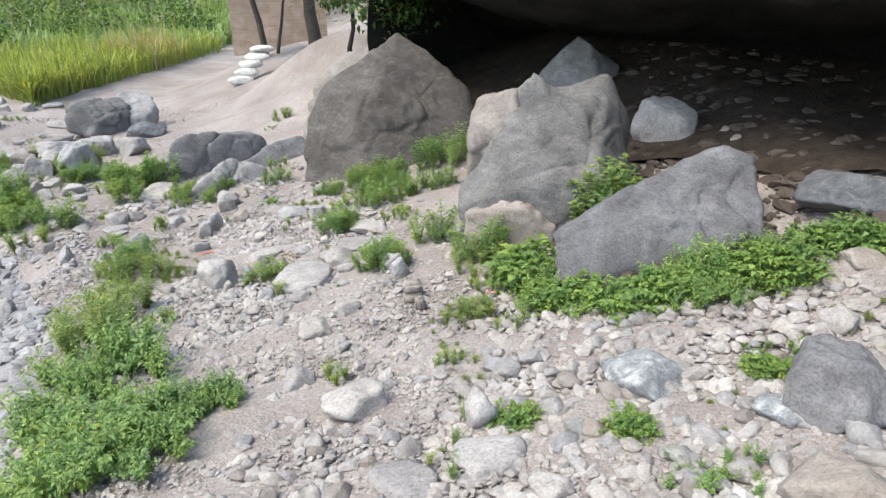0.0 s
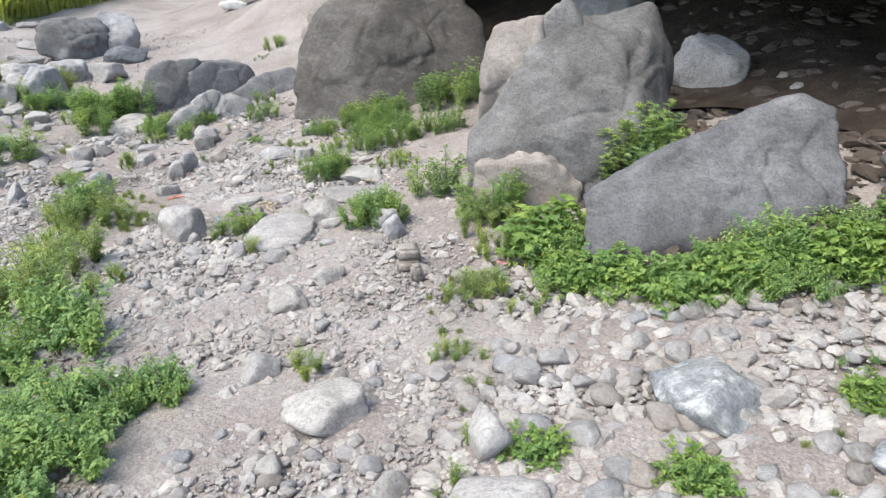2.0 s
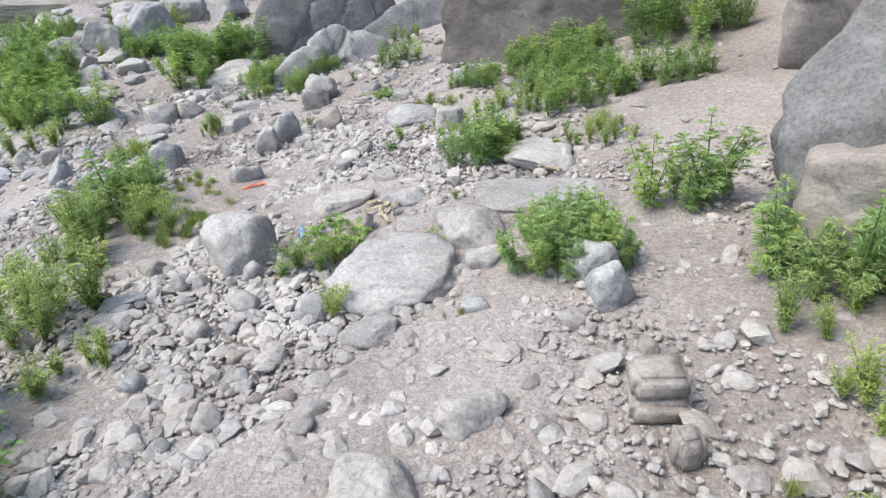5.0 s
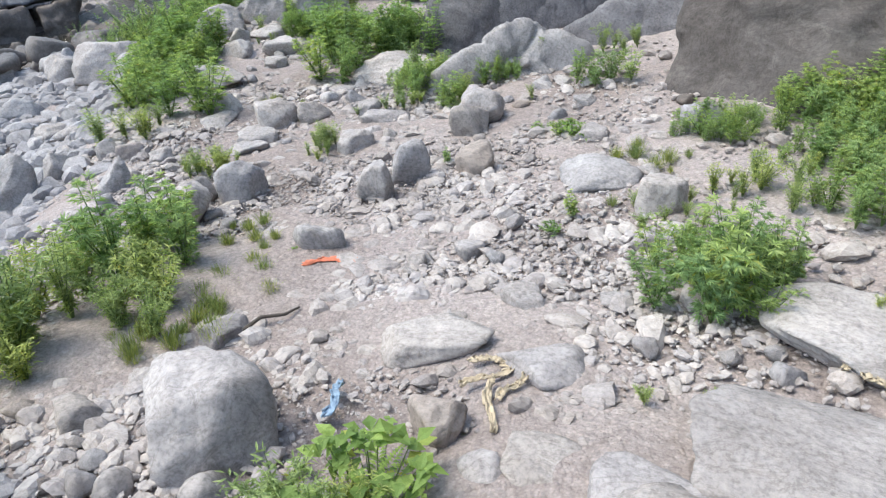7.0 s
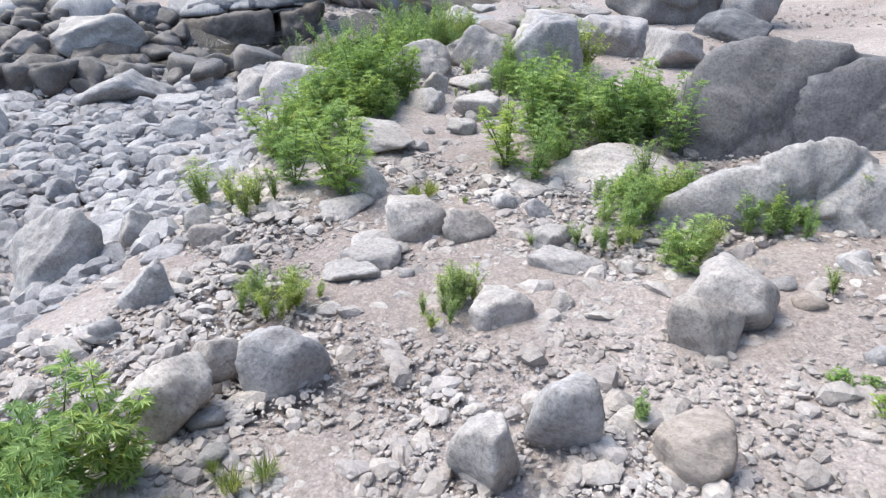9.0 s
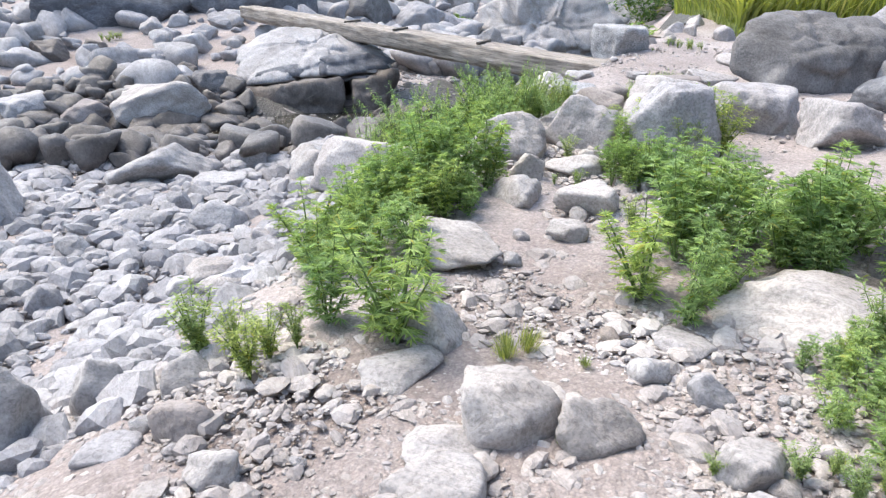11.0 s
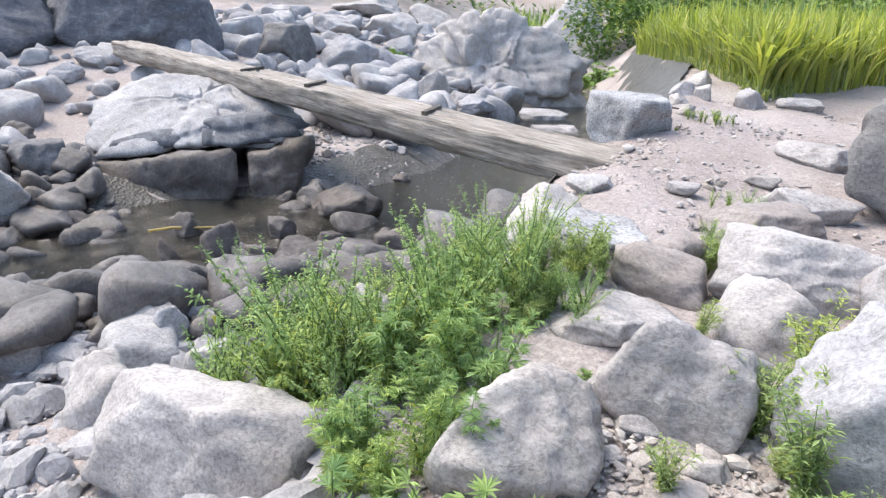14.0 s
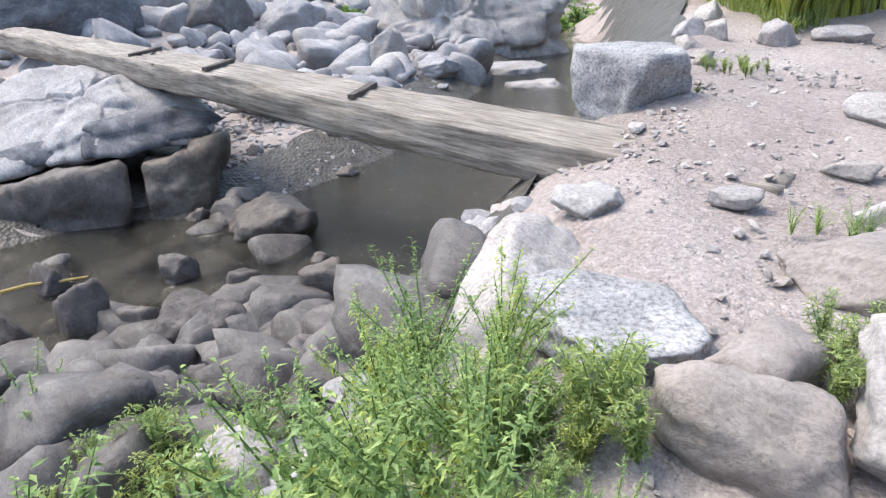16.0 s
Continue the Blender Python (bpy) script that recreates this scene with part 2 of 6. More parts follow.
def bulk_mesh(name, verts, tris, material, smooth=True):
    """A mesh of triangles from arrays."""
    me = bpy.data.meshes.new(name)
    n, k = len(verts), len(tris)
    me.vertices.add(n)
    me.vertices.foreach_set("co", np.ascontiguousarray(verts, dtype=np.float32).ravel())
    me.loops.add(k * 3)
    me.loops.foreach_set("vertex_index", np.ascontiguousarray(tris, dtype=np.int32).ravel())
    me.polygons.add(k)
    me.polygons.foreach_set("loop_start", np.arange(0, k * 3, 3, dtype=np.int32))
    me.polygons.foreach_set("use_smooth", np.full(k, smooth))
    me.materials.append(material)
    me.update(calc_edges=True)
    return me


def part(name, me, parent, label=""):
    ob = new(name, me)
    ob.parent = parent
    if label:
        ob["label"] = label
    return ob


def ico(level):
    bm = bmesh.new()
    bmesh.ops.create_icosphere(bm, subdivisions=level, radius=1.0)
    v = np.array([p.co[:] for p in bm.verts])
    f = np.array([[p.index for p in q.verts] for q in bm.faces])
    bm.free()
    return v, f


ICO = {k: ico(k) for k in (1, 2, 3, 4, 5)}


def rock_shape(seed, level, cuts, sharp, rough=0.10, flat=0.0, fine=0.04, box=2.0):
    """Points of a rock in a unit box: x and y from -0.5 to 0.5, z from 0 to 1."""
    rng = np.random.default_rng(seed)
    v, f = ICO[level]
    turn = np.array(Euler(rng.uniform(-0.35, 0.35, 3)).to_matrix())
    r = (np.abs(v @ turn) ** box).sum(1) ** (-1 / box)
    r = r / r.max() if box > 2 else r
    for _ in range(cuts):
        n = rng.normal(size=3)
        n /= np.linalg.norm(n)
        lim = rng.uniform(0.48, 0.88)
        dot = v @ n
        hit = np.where(dot > 0.05, lim / np.maximum(dot, 0.05), 9.0)
        r = -np.log(np.exp(-sharp * r) + np.exp(-sharp * np.minimum(hit, 3.0))) / sharp
    if flat:
        up = np.where(v[:, 2] > 0.05, flat / np.maximum(v[:, 2], 0.05), 9.0)
        r = -np.log(np.exp(-sharp * r) + np.exp(-sharp * np.minimum(up, 3.0))) / sharp
    off = Vector(rng.uniform(-50, 50, 3))
    p = v * r[:, None]
    if rough:
        add = np.array([noise.fractal(Vector(q) * 1.3 + off, 1.0, 2.1, 4) * rough + noise.ridged_multi_fractal(Vector(q) * 2.6 + off, 1.0, 2.0, 3, 1.0, 2.0) * fine for q in p])
        p = p * (1 + add)[:, None]
    lo, hi = p.min(0), p.max(0)
    p = (p - lo) / (hi - lo)
    p[:, :2] -= 0.5
    return p, f


SHAPES = {"r": (18, 55, 0.12, 0.0, 2.1), "a": (20, 130, 0.09, 0.0, 2.2), "s": (16, 100, 0.09, 0.5, 2.6), "b": (14, 110, 0.07, 0.66, 3.2)}
SHAPE_WORDS = {"r": "rounded", "a": "angular", "s": "flat-topped", "b": "blocky"}
ROCK_WORDS = {"p": "pale grey", "g": "blue-grey", "k": "dark slate-grey", "d": "wet dark brown", "t": "tan", "m": "black and white marbled", "w": "white speckled granite",
              "b": "smooth grey", "e": "streaked grey", "c": "brownish grey", "v": "shade-dark"}
made = [0]


def boulder(shape, colour, x, y, w, d, h, yaw, base=None, name="boulder", label="", tilt=(0, 0), sink=0.6, level=0, seed=0, group=""):
    """A stone of width w, depth d and height h above the ground at x, y."""
    made[0] += 1
    cuts, sharp, rough, flat, box = SHAPES[shape]
    level = level or (6 if w > 2.4 else 5 if w > 0.5 else 4 if w > 0.16 else 3)
    p, f = rock_shape(seed or 100 + made[0], level, cuts, sharp, rough, flat, 0.075, box)
    p = p * np.array((w, d, h * (1 + sink)))
    p[:, 2] -= h * sink
    ob = new(name, bulk_mesh(name, p, f, ROCK[colour]))
    z = float(height(x, y)) if base is None else base
    ob.matrix_world = pose(x, y, z, tilt[0], tilt[1], yaw)
    where = "in the river bed" if z < -1.1 else "set in the bank"
    size = "large" if w > 1.0 else "medium" if w > 0.35 else "small"
    tagged(ob, label or f"{size} {ROCK_WORDS[colour]} {SHAPE_WORDS[shape]} rock {where}", "boulder" if w > 0.3 else "stone", group)
    return ob


# ---- ground: one sheet out to the hills ----
def stretched(lo, hi, step_size, reach):
    core = np.arange(lo, hi, step_size)
    out = [step_size]
    while sum(out) < reach:
        out.append(out[-1] * 1.16)
    out = np.cumsum(out)
    return np.concatenate((lo - out[::-1], core, core[-1] + out))


def lay_ground():
    xs, ys = stretched(-16.5, 4.0, 0.085, 600), stretched(0.5, 18.0, 0.085, 600)
    gx, gy = np.meshgrid(xs, ys, indexing="ij")
    z = height(gx, gy)
    near = (np.hypot(gx + 5, gy - 8) < 22)
    bumps = np.zeros_like(z)
    for i, j in np.argwhere(near):
        q = Vector((gx[i, j], gy[i, j], 0))
        bumps[i, j] = 0.055 * noise.fractal(q * 0.9, 1.0, 2.0, 3) + 0.018 * noise.noise(q * 6.0) + 0.01 * noise.noise(q * 14.0)
    z = z + bumps
    n, m = z.shape
    idx = np.arange(n * m).reshape(n, m)
    a, b, c, d = idx[:-1, :-1].ravel(), idx[1:, :-1].ravel(), idx[1:, 1:].ravel(), idx[:-1, 1:].ravel()
    tris = np.concatenate((np.stack((a, b, c), 1), np.stack((a, c, d), 1)))
    ob = new("ground", bulk_mesh("ground", np.stack((gx, gy, z), -1).reshape(-1, 3), tris, SOIL))
    tagged(ob, "dusty pinkish-brown stony soil of a river bank", "ground", kind="structure")


lay_ground()


def lay_stream_bed():
    """Dark wet gravel under the stream."""
    n = Nodes("wet_gravel")
    pebble = n.add("ShaderNodeTexVoronoi", Scale=26.0)
    n.link(n.where.outputs["Object"], pebble.inputs["Vector"])
    tone = n.ramp(n.noise(6, 5, 0.6), ((0.3, (0.05, 0.045, 0.04)), (0.7, (0.13, 0.118, 0.105))))
    stones = n.mix(0.5, tone, n.ramp(pebble.outputs["Distance"], ((0.0, (1.5, 1.45, 1.4)), (0.6, (0.6, 0.6, 0.6)))), "MULTIPLY")
    mat = n.done(stones, 0.55, ((pebble.outputs["Distance"], 0.6, 0.03), (n.noise(40, 4, 0.6), 0.4, 0.01)))
    pts = [Vector((a, b, 0)) for a, b in STREAM]
    verts, faces, wide = [], [], 15
    line = [pts[i].lerp(pts[i + 1], k / 24) for i in range(1, len(pts) - 2) for k in range(24)]
    for i, p in enumerate(line):
        way = (line[min(i + 1, len(line) - 1)] - line[max(i - 1, 0)]).normalized()
        side = Vector((-way.y, way.x, 0))
        for j in range(wide):
            q = p + side * (j / (wide - 1) - 0.5) * (4.0 + 0.5 * noise.noise(p * 0.8))
            verts.append((q.x, q.y, float(height(q.x, q.y)) + 0.045 + 0.03 * noise.noise(q * 3)))
    for i in range(len(line) - 1):
        for j in range(wide - 1):
            a = i * wide + j
            faces.append((a, a + wide, a + wide + 1, a + 1))
    ob = new("stream_bed", mesh_of("stream_bed", verts, faces, mat))
    tagged(ob, "dark wet gravel of the stream bed", "river bed", kind="structure")


lay_stream_bed()


def lay_water():
    """The stream, a sheet a little above its bed."""
    n = Nodes("stream_water")
    ripple = n.noise(10, 5, 0.6, (1.0, 2.2, 1.0), twist=1.2)
    n.bsdf.inputs["Transmission Weight"].default_value = 1.0
    n.bsdf.inputs["IOR"].default_value = 1.33
    mat = n.done((0.30, 0.31, 0.28), 0.03, ((ripple, 0.9, 0.09), (n.noise(34, 3, 0.6), 0.4, 0.015)), specular=0.5)
    left, right = [], []
    pts = [Vector((a, b, 0)) for a, b in STREAM]
    for i, p in enumerate(pts):
        way = (pts[min(i + 1, len(pts) - 1)] - pts[max(i - 1, 0)]).normalized()
        side = Vector((-way.y, way.x, 0))
        left.append(p + side * 3.2)
        right.append(p - side * 2.4)
    verts = [(*p.xy, WATER_Z) for p in left + right]
    k = len(pts)
    ob = new("water", mesh_of("water", verts, [(i, k + i, k + i + 1, i + 1) for i in range(k - 1)], mat))
    ob.visible_shadow = False
    tagged(ob, "shallow clear rippling stream over dark stones", "water", kind="structure")


lay_water()


# ---- the overhang and the three great stones below it ----
ICO[6] = ico(6)


def great_rock(name, label, colour, centre, size, turn, seed, cuts=12, sharp=18, rough=0.14, level=6, fine=0.03, box=2.0):
    """A stone of one's own, shaped by chance."""
    p, f = rock_shape(seed, level, cuts, sharp, rough, 0.0, fine, box)
    ob = new(name, bulk_mesh(name, p * np.array(size), f, ROCK[colour]))
    ob.matrix_world = pose(*centre, *turn)
    return tagged(ob, label, "boulder")


def overhang():
    """A rock roof: its underside falls from the lip to the ground behind, its face goes up from the lip."""
    lip = ((-1.9, 13.4), (-1.0, 11.6), (0.2, 9.4), (2.0, 7.0), (3.9, 4.6), (5.6, 1.6), (7.2, -1.8))
    us = np.linspace(0, len(lip) - 1, 90)
    lx, ly = np.interp(us, range(len(lip)), [q[0] for q in lip]), np.interp(us, range(len(lip)), [q[1] for q in lip])
    rows = []
    for depth, z in [(d, 2.62 - 0.27 * d) for d in np.linspace(11, 0, 45)]:
        rows.append((depth, z))
    rows += [(-0.25, 3.2), (-0.1, 3.8), (0.2, 4.6), (0.6, 5.5), (1.4, 6.6), (3.0, 7.6), (6.0, 8.4), (11.0, 8.8)]
    grid = np.zeros((len(rows), len(us), 3))
    for i, (depth, z) in enumerate(rows):
        for j in range(len(us)):
            q = Vector((lx[j] + 0.62 * depth, ly[j] + 0.78 * depth, z))
            k = noise.fractal(q * 0.35, 1.0, 2.0, 5) * 0.55 + noise.ridged_multi_fractal(q * 0.6, 1.0, 2.0, 4, 1.0, 2.0) * 0.18
            grid[i, j] = q + Vector((-0.5 * k, -0.5 * k, (0.0 if -0.3 < depth < 0.5 and z < 3 else 0.6) * k - 0.05))
    side = grid[:45, 0].copy()
    n, m, _ = grid.shape
    idx = np.arange(n * m).reshape(n, m)
    a, b, c, d = idx[:-1, :-1].ravel(), idx[1:, :-1].ravel(), idx[1:, 1:].ravel(), idx[:-1, 1:].ravel()
    verts, tris = list(grid.reshape(-1, 3)), list(np.concatenate((np.stack((a, c, b), 1), np.stack((a, d, c), 1))))
    base = len(verts)
    for s in np.linspace(0, 1, 8):
        for q in side:
            w = Vector(q)
            verts.append((q[0] - 0.35 * s + 0.9 * s * noise.noise(w * 0.9 + Vector((0, 0, 4 * s))), q[1] + 0.9 * s * noise.noise(w * 0.7 - Vector((0, 0, 5 * s))), q[2] * (1 - s) - 1.0 * s))
    for i in range(7):
        for j in range(44):
            k = base + i * 45 + j
            tris += [(k, k + 1, k + 46), (k, k + 46, k + 45)]
    # a dark sheet just above the ground, added to carry the overhang's shade
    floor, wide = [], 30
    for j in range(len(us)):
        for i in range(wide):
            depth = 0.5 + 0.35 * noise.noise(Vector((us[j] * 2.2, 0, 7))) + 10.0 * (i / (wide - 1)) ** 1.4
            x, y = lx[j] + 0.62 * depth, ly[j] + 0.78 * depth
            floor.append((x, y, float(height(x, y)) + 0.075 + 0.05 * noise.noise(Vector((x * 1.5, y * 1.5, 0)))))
    # shade of the cave painted as dark brown earth
    soil = Nodes("shade_dark_earth")
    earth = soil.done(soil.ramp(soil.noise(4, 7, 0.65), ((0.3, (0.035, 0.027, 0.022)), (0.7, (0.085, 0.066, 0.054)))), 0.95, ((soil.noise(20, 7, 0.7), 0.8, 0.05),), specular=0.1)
    tris_floor = []
    for j in range(len(us) - 1):
        for i in range(wide - 1):
            k = j * wide + i
            tris_floor += [(k, k + 1, k + wide + 1), (k, k + wide + 1, k + wide)]
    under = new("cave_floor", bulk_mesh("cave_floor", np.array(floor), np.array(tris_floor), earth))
    tagged(under, "brown earth sheet under the overhang, shade put into its colour", "ground", kind="structure")
    # the roof's near-black colour stands in for the shade beneath it
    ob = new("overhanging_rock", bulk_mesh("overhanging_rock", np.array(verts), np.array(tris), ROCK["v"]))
    tagged(ob, "huge rock roof over a shallow cave, shade put into its colour", "rock face")


overhang()
def hewn_rock(name, label, colour, corners, level=6, sharp=45, rough=0.05, fine=0.05, seed=1, parent=None, at=(0, 0, 0), strata=0.0, category="boulder"):
    """A stone with the faces of the block that its corners span; worn along the edges."""
    bm = bmesh.new()
    for c in corners:
        bm.verts.new(c)
    bmesh.ops.convex_hull(bm, input=bm.verts)
    bm.normal_update()
    mid = Vector(np.mean([v.co[:] for v in bm.verts if v.link_faces], axis=0))
    planes = [(np.array(f.normal), f.normal.dot(f.verts[0].co - mid)) for f in bm.faces if f.calc_area() > 1e-4]
    bm.free()
    planes = [(n, d) if d > 0 else (-n, -d) for n, d in planes if abs(d) > 1e-3]
    v, f = ICO[level]
    size = max(d for _, d in planes)
    r = np.full(len(v), 9.0 * size)
    for n, d in planes:
        dot = v @ n
        hit = np.where(dot > 0.02, d / np.maximum(dot, 0.02), 9.0 * size)
        low = np.minimum(r, hit)
        gap = np.abs(r - hit) / size
        r = low - size / sharp * np.exp(-gap * sharp * 0.5)
    off = Vector((seed * 7.3, seed * 3.1, seed * 1.7))
    p = v * r[:, None]
    scale = 1.2 / size
    add = []
    for q in p:
        w = Vector(q) * scale + off
        k = noise.fractal(w * 0.9, 1.0, 2.1, 5) * rough + noise.fractal(Vector((w.x * 5 + w.z * 3, w.y * 5, w.z * 1.6 - w.x)), 0.9, 2.1, 4) * fine * 0.4
        near, cells = noise.voronoi(w * 1.25 + Vector((0.25, 0.2, 0.3)) * noise.noise(w * 2.0))
        k += fine * 1.1 * noise.cell(cells[0] * 7.0) * min(1.0, (near[1] - near[0]) * 5) - fine * 0.5 * max(0.0, 1 - (near[1] - near[0]) * 12)
        ledge = w.z * 2.1 + w.x * 1.3 + 0.5 * noise.noise(w * 1.7)
        k -= fine * 0.55 * max(0.0, 1 - abs((ledge % 1.0) - 0.5) * 14) * (0.5 + noise.noise(w * 1.1 + Vector((9, 0, 0))))
        if strata:
            k += strata * noise.noise(Vector((w.x * 0.7, w.y * 0.7, w.z * 5.0 + w.x * 1.6)))
        add.append(k)
    p = p + v * (np.array(add) * size)[:, None]
    me = bulk_mesh(name, p + np.array(mid), f, ROCK[colour])
    if parent:
        ob = part(name, me, parent, label)
        ob.location = at
        return ob
    ob = new(name, me)
    ob.location = at
    return tagged(ob, label, category)


hewn_rock("cone_boulder", "tall brownish-grey cone-shaped boulder beside the cave mouth", "c",
          [(-1.4, -0.9, -0.6), (-1.35, -0.5, 0.4), (-1.05, -0.3, 1.1), (-0.5, -0.1, 1.38), (0.2, 0.2, 1.85), (0.5, 0.2, 1.62), (1.45, 0, 0.95), (1.65, -0.2, 0.2), (1.6, -0.8, -0.6),
           (-0.2, -1.4, -0.6), (-0.4, -1.0, 0.6), (1.0, 1.2, -0.6), (-1.2, 1.2, -0.6), (0.3, 1.0, 1.4)], 6, 60, 0.07, 0.035, 4, at=(-1.6, 11.4, 0), strata=0.02)
hewn_rock("dusty_rock", "dusty brown rock at the corner of the cave", "t",
          [(-1.55, -0.5, -0.6), (-1.15, 0, 1.2), (-0.4, 0, 1.65), (0.1, 0, 1.68), (0.9, 0.2, 1.7), (1.6, 0, 0.6), (1.5, -0.5, -0.6), (1.2, 1.6, -0.6), (-1.2, 1.6, -0.6), (0.2, 1.2, 1.5), (0.2, -0.9, -0.4)],
          5, 30, 0.12, 0.08, 9, at=(-2.05, 12.9, -0.25))


def split_boulder():
    root = new("split_boulder")
    root.location = (0.65, 7.2, 0)
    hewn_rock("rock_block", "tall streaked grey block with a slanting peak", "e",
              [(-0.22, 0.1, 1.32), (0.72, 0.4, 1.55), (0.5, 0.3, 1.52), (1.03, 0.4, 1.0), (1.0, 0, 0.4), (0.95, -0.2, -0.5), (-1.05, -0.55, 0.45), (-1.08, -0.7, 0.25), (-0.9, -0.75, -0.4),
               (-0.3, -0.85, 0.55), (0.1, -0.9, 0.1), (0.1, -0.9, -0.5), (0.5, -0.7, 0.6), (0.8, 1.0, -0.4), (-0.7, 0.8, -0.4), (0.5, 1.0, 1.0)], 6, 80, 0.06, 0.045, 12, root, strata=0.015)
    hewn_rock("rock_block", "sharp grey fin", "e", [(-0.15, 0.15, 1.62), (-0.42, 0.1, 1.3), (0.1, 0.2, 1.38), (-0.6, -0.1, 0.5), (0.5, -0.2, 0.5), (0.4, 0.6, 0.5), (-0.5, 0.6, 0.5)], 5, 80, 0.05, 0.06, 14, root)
    hewn_rock("rock_block", "pinkish brown knob", "t", [(-0.82, 0.2, 1.27), (-0.35, 0.1, 1.4), (-0.78, 0.0, 0.95), (-0.3, -0.15, 0.8), (-0.9, 0.3, 0.3), (0, 0.1, 0.2), (0, 0.9, 0.3), (-0.7, 0.9, 0.3), (-0.1, 0.8, 1.3), (-0.75, 0.8, 1.2)],
              5, 50, 0.07, 0.06, 16, root)
    tagged(root, "jagged grey boulder with two peaks and brown stains", "boulder")


split_boulder()
hewn_rock("tan_rock", "tan block wedged under the split boulder", "t", [(-0.5, -0.1, -0.3), (-0.45, -0.05, 0.28), (0.15, -0.2, 0.42), (0.5, -0.15, 0.1), (0.45, -0.2, -0.3), (0.4, 0.5, 0.3), (-0.4, 0.5, 0.3), (0.4, 0.5, -0.3), (-0.4, 0.5, -0.3)],
          5, 45, 0.05, 0.06, 18, at=(0.18, 6.38, 0))
hewn_rock("slab_boulder", "smooth grey slab leaning out over green creepers", "b",
          [(-0.98, -0.5, 0.05), (-0.63, -0.45, -0.12), (0.24, -0.4, 0.22), (0.8, -0.35, 0.45), (-1.03, -0.25, 0.44), (-0.35, 0.1, 0.72), (0.2, 0.25, 0.97), (0.6, 0.3, 1.09), (0.9, 0.3, 1.0), (0.87, 0.0, 0.75),
           (0.9, 0.9, 0.6), (0.5, 1.1, 0.7), (-0.6, 0.8, 0.2), (0.8, 0.9, -0.2), (-0.5, 0.7, -0.3), (0.1, 0.2, -0.4)], 6, 85, 0.045, 0.05, 21, at=(1.5, 5.5, 0), strata=0.012)


# ---- the cracked river boulder that carries the log ----
def river_boulder():
    root = new("river_boulder")
    root.location = (-15.6, 12.15, -1.85)
    hewn_rock("rock_block", "sunlit pale grey upper block with dark undercut", "g", [(-0.45, -1.65, 0.62), (-1.1, -1.45, 1.0), (-1.6, -0.45, 1.55), (-1.05, 0.35, 1.35), (-0.35, 0.75, 1.2), (0.25, 1.0, 1.1), (0.7, 0.8, 0.85), (0.4, -0.15, 0.78),
              (0.0, -0.95, 0.7), (0.1, -0.4, 1.0), (-2.9, -0.8, 1.15), (-1.85, 1.0, 1.15), (-2.4, -0.2, 0.2)], 6, 40, 0.07, 0.10, 31, root)
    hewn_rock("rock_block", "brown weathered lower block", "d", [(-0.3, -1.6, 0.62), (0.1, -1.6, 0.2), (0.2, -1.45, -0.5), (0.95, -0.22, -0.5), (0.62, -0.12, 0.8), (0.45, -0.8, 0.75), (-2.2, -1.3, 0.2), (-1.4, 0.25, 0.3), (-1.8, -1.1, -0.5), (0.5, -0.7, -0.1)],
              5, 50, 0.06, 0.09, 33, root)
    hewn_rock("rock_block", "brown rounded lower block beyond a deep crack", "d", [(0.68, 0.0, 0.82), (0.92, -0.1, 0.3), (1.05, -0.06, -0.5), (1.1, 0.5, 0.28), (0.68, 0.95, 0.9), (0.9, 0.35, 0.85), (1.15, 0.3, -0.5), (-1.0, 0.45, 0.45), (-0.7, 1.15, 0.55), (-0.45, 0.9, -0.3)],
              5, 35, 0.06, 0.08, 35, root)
    # the boulder's shaded front, put into a darker block, with its water stain
    hewn_rock("rock_block", "stained shoulder under the pale top, shade put into its dark colour", "k", [(-0.3, -1.5, 0.72), (0.1, -0.95, 0.72), (0.5, -0.2, 0.78), (0.8, 0.8, 0.85), (0.5, 1.05, 1.0), (0.28, 0.4, 1.12), (0.12, -0.4, 0.98), (-0.2, -1.1, 0.9), (-1.5, -1.0, 0.7), (-1.3, 0.8, 0.9), (-0.8, 0.9, 1.1)],
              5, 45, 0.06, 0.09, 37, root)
    tagged(root, "massive cracked grey boulder with dark wet foot in the stream", "boulder")


river_boulder()


# ---- the log bridge ----
LOG_WOOD = wood_material("weathered_log", (0.10, 0.084, 0.072), (0.45, 0.405, 0.365))
CLEAT_WOOD = wood_material("dark_cleat", (0.06, 0.052, 0.045), (0.14, 0.12, 0.105))


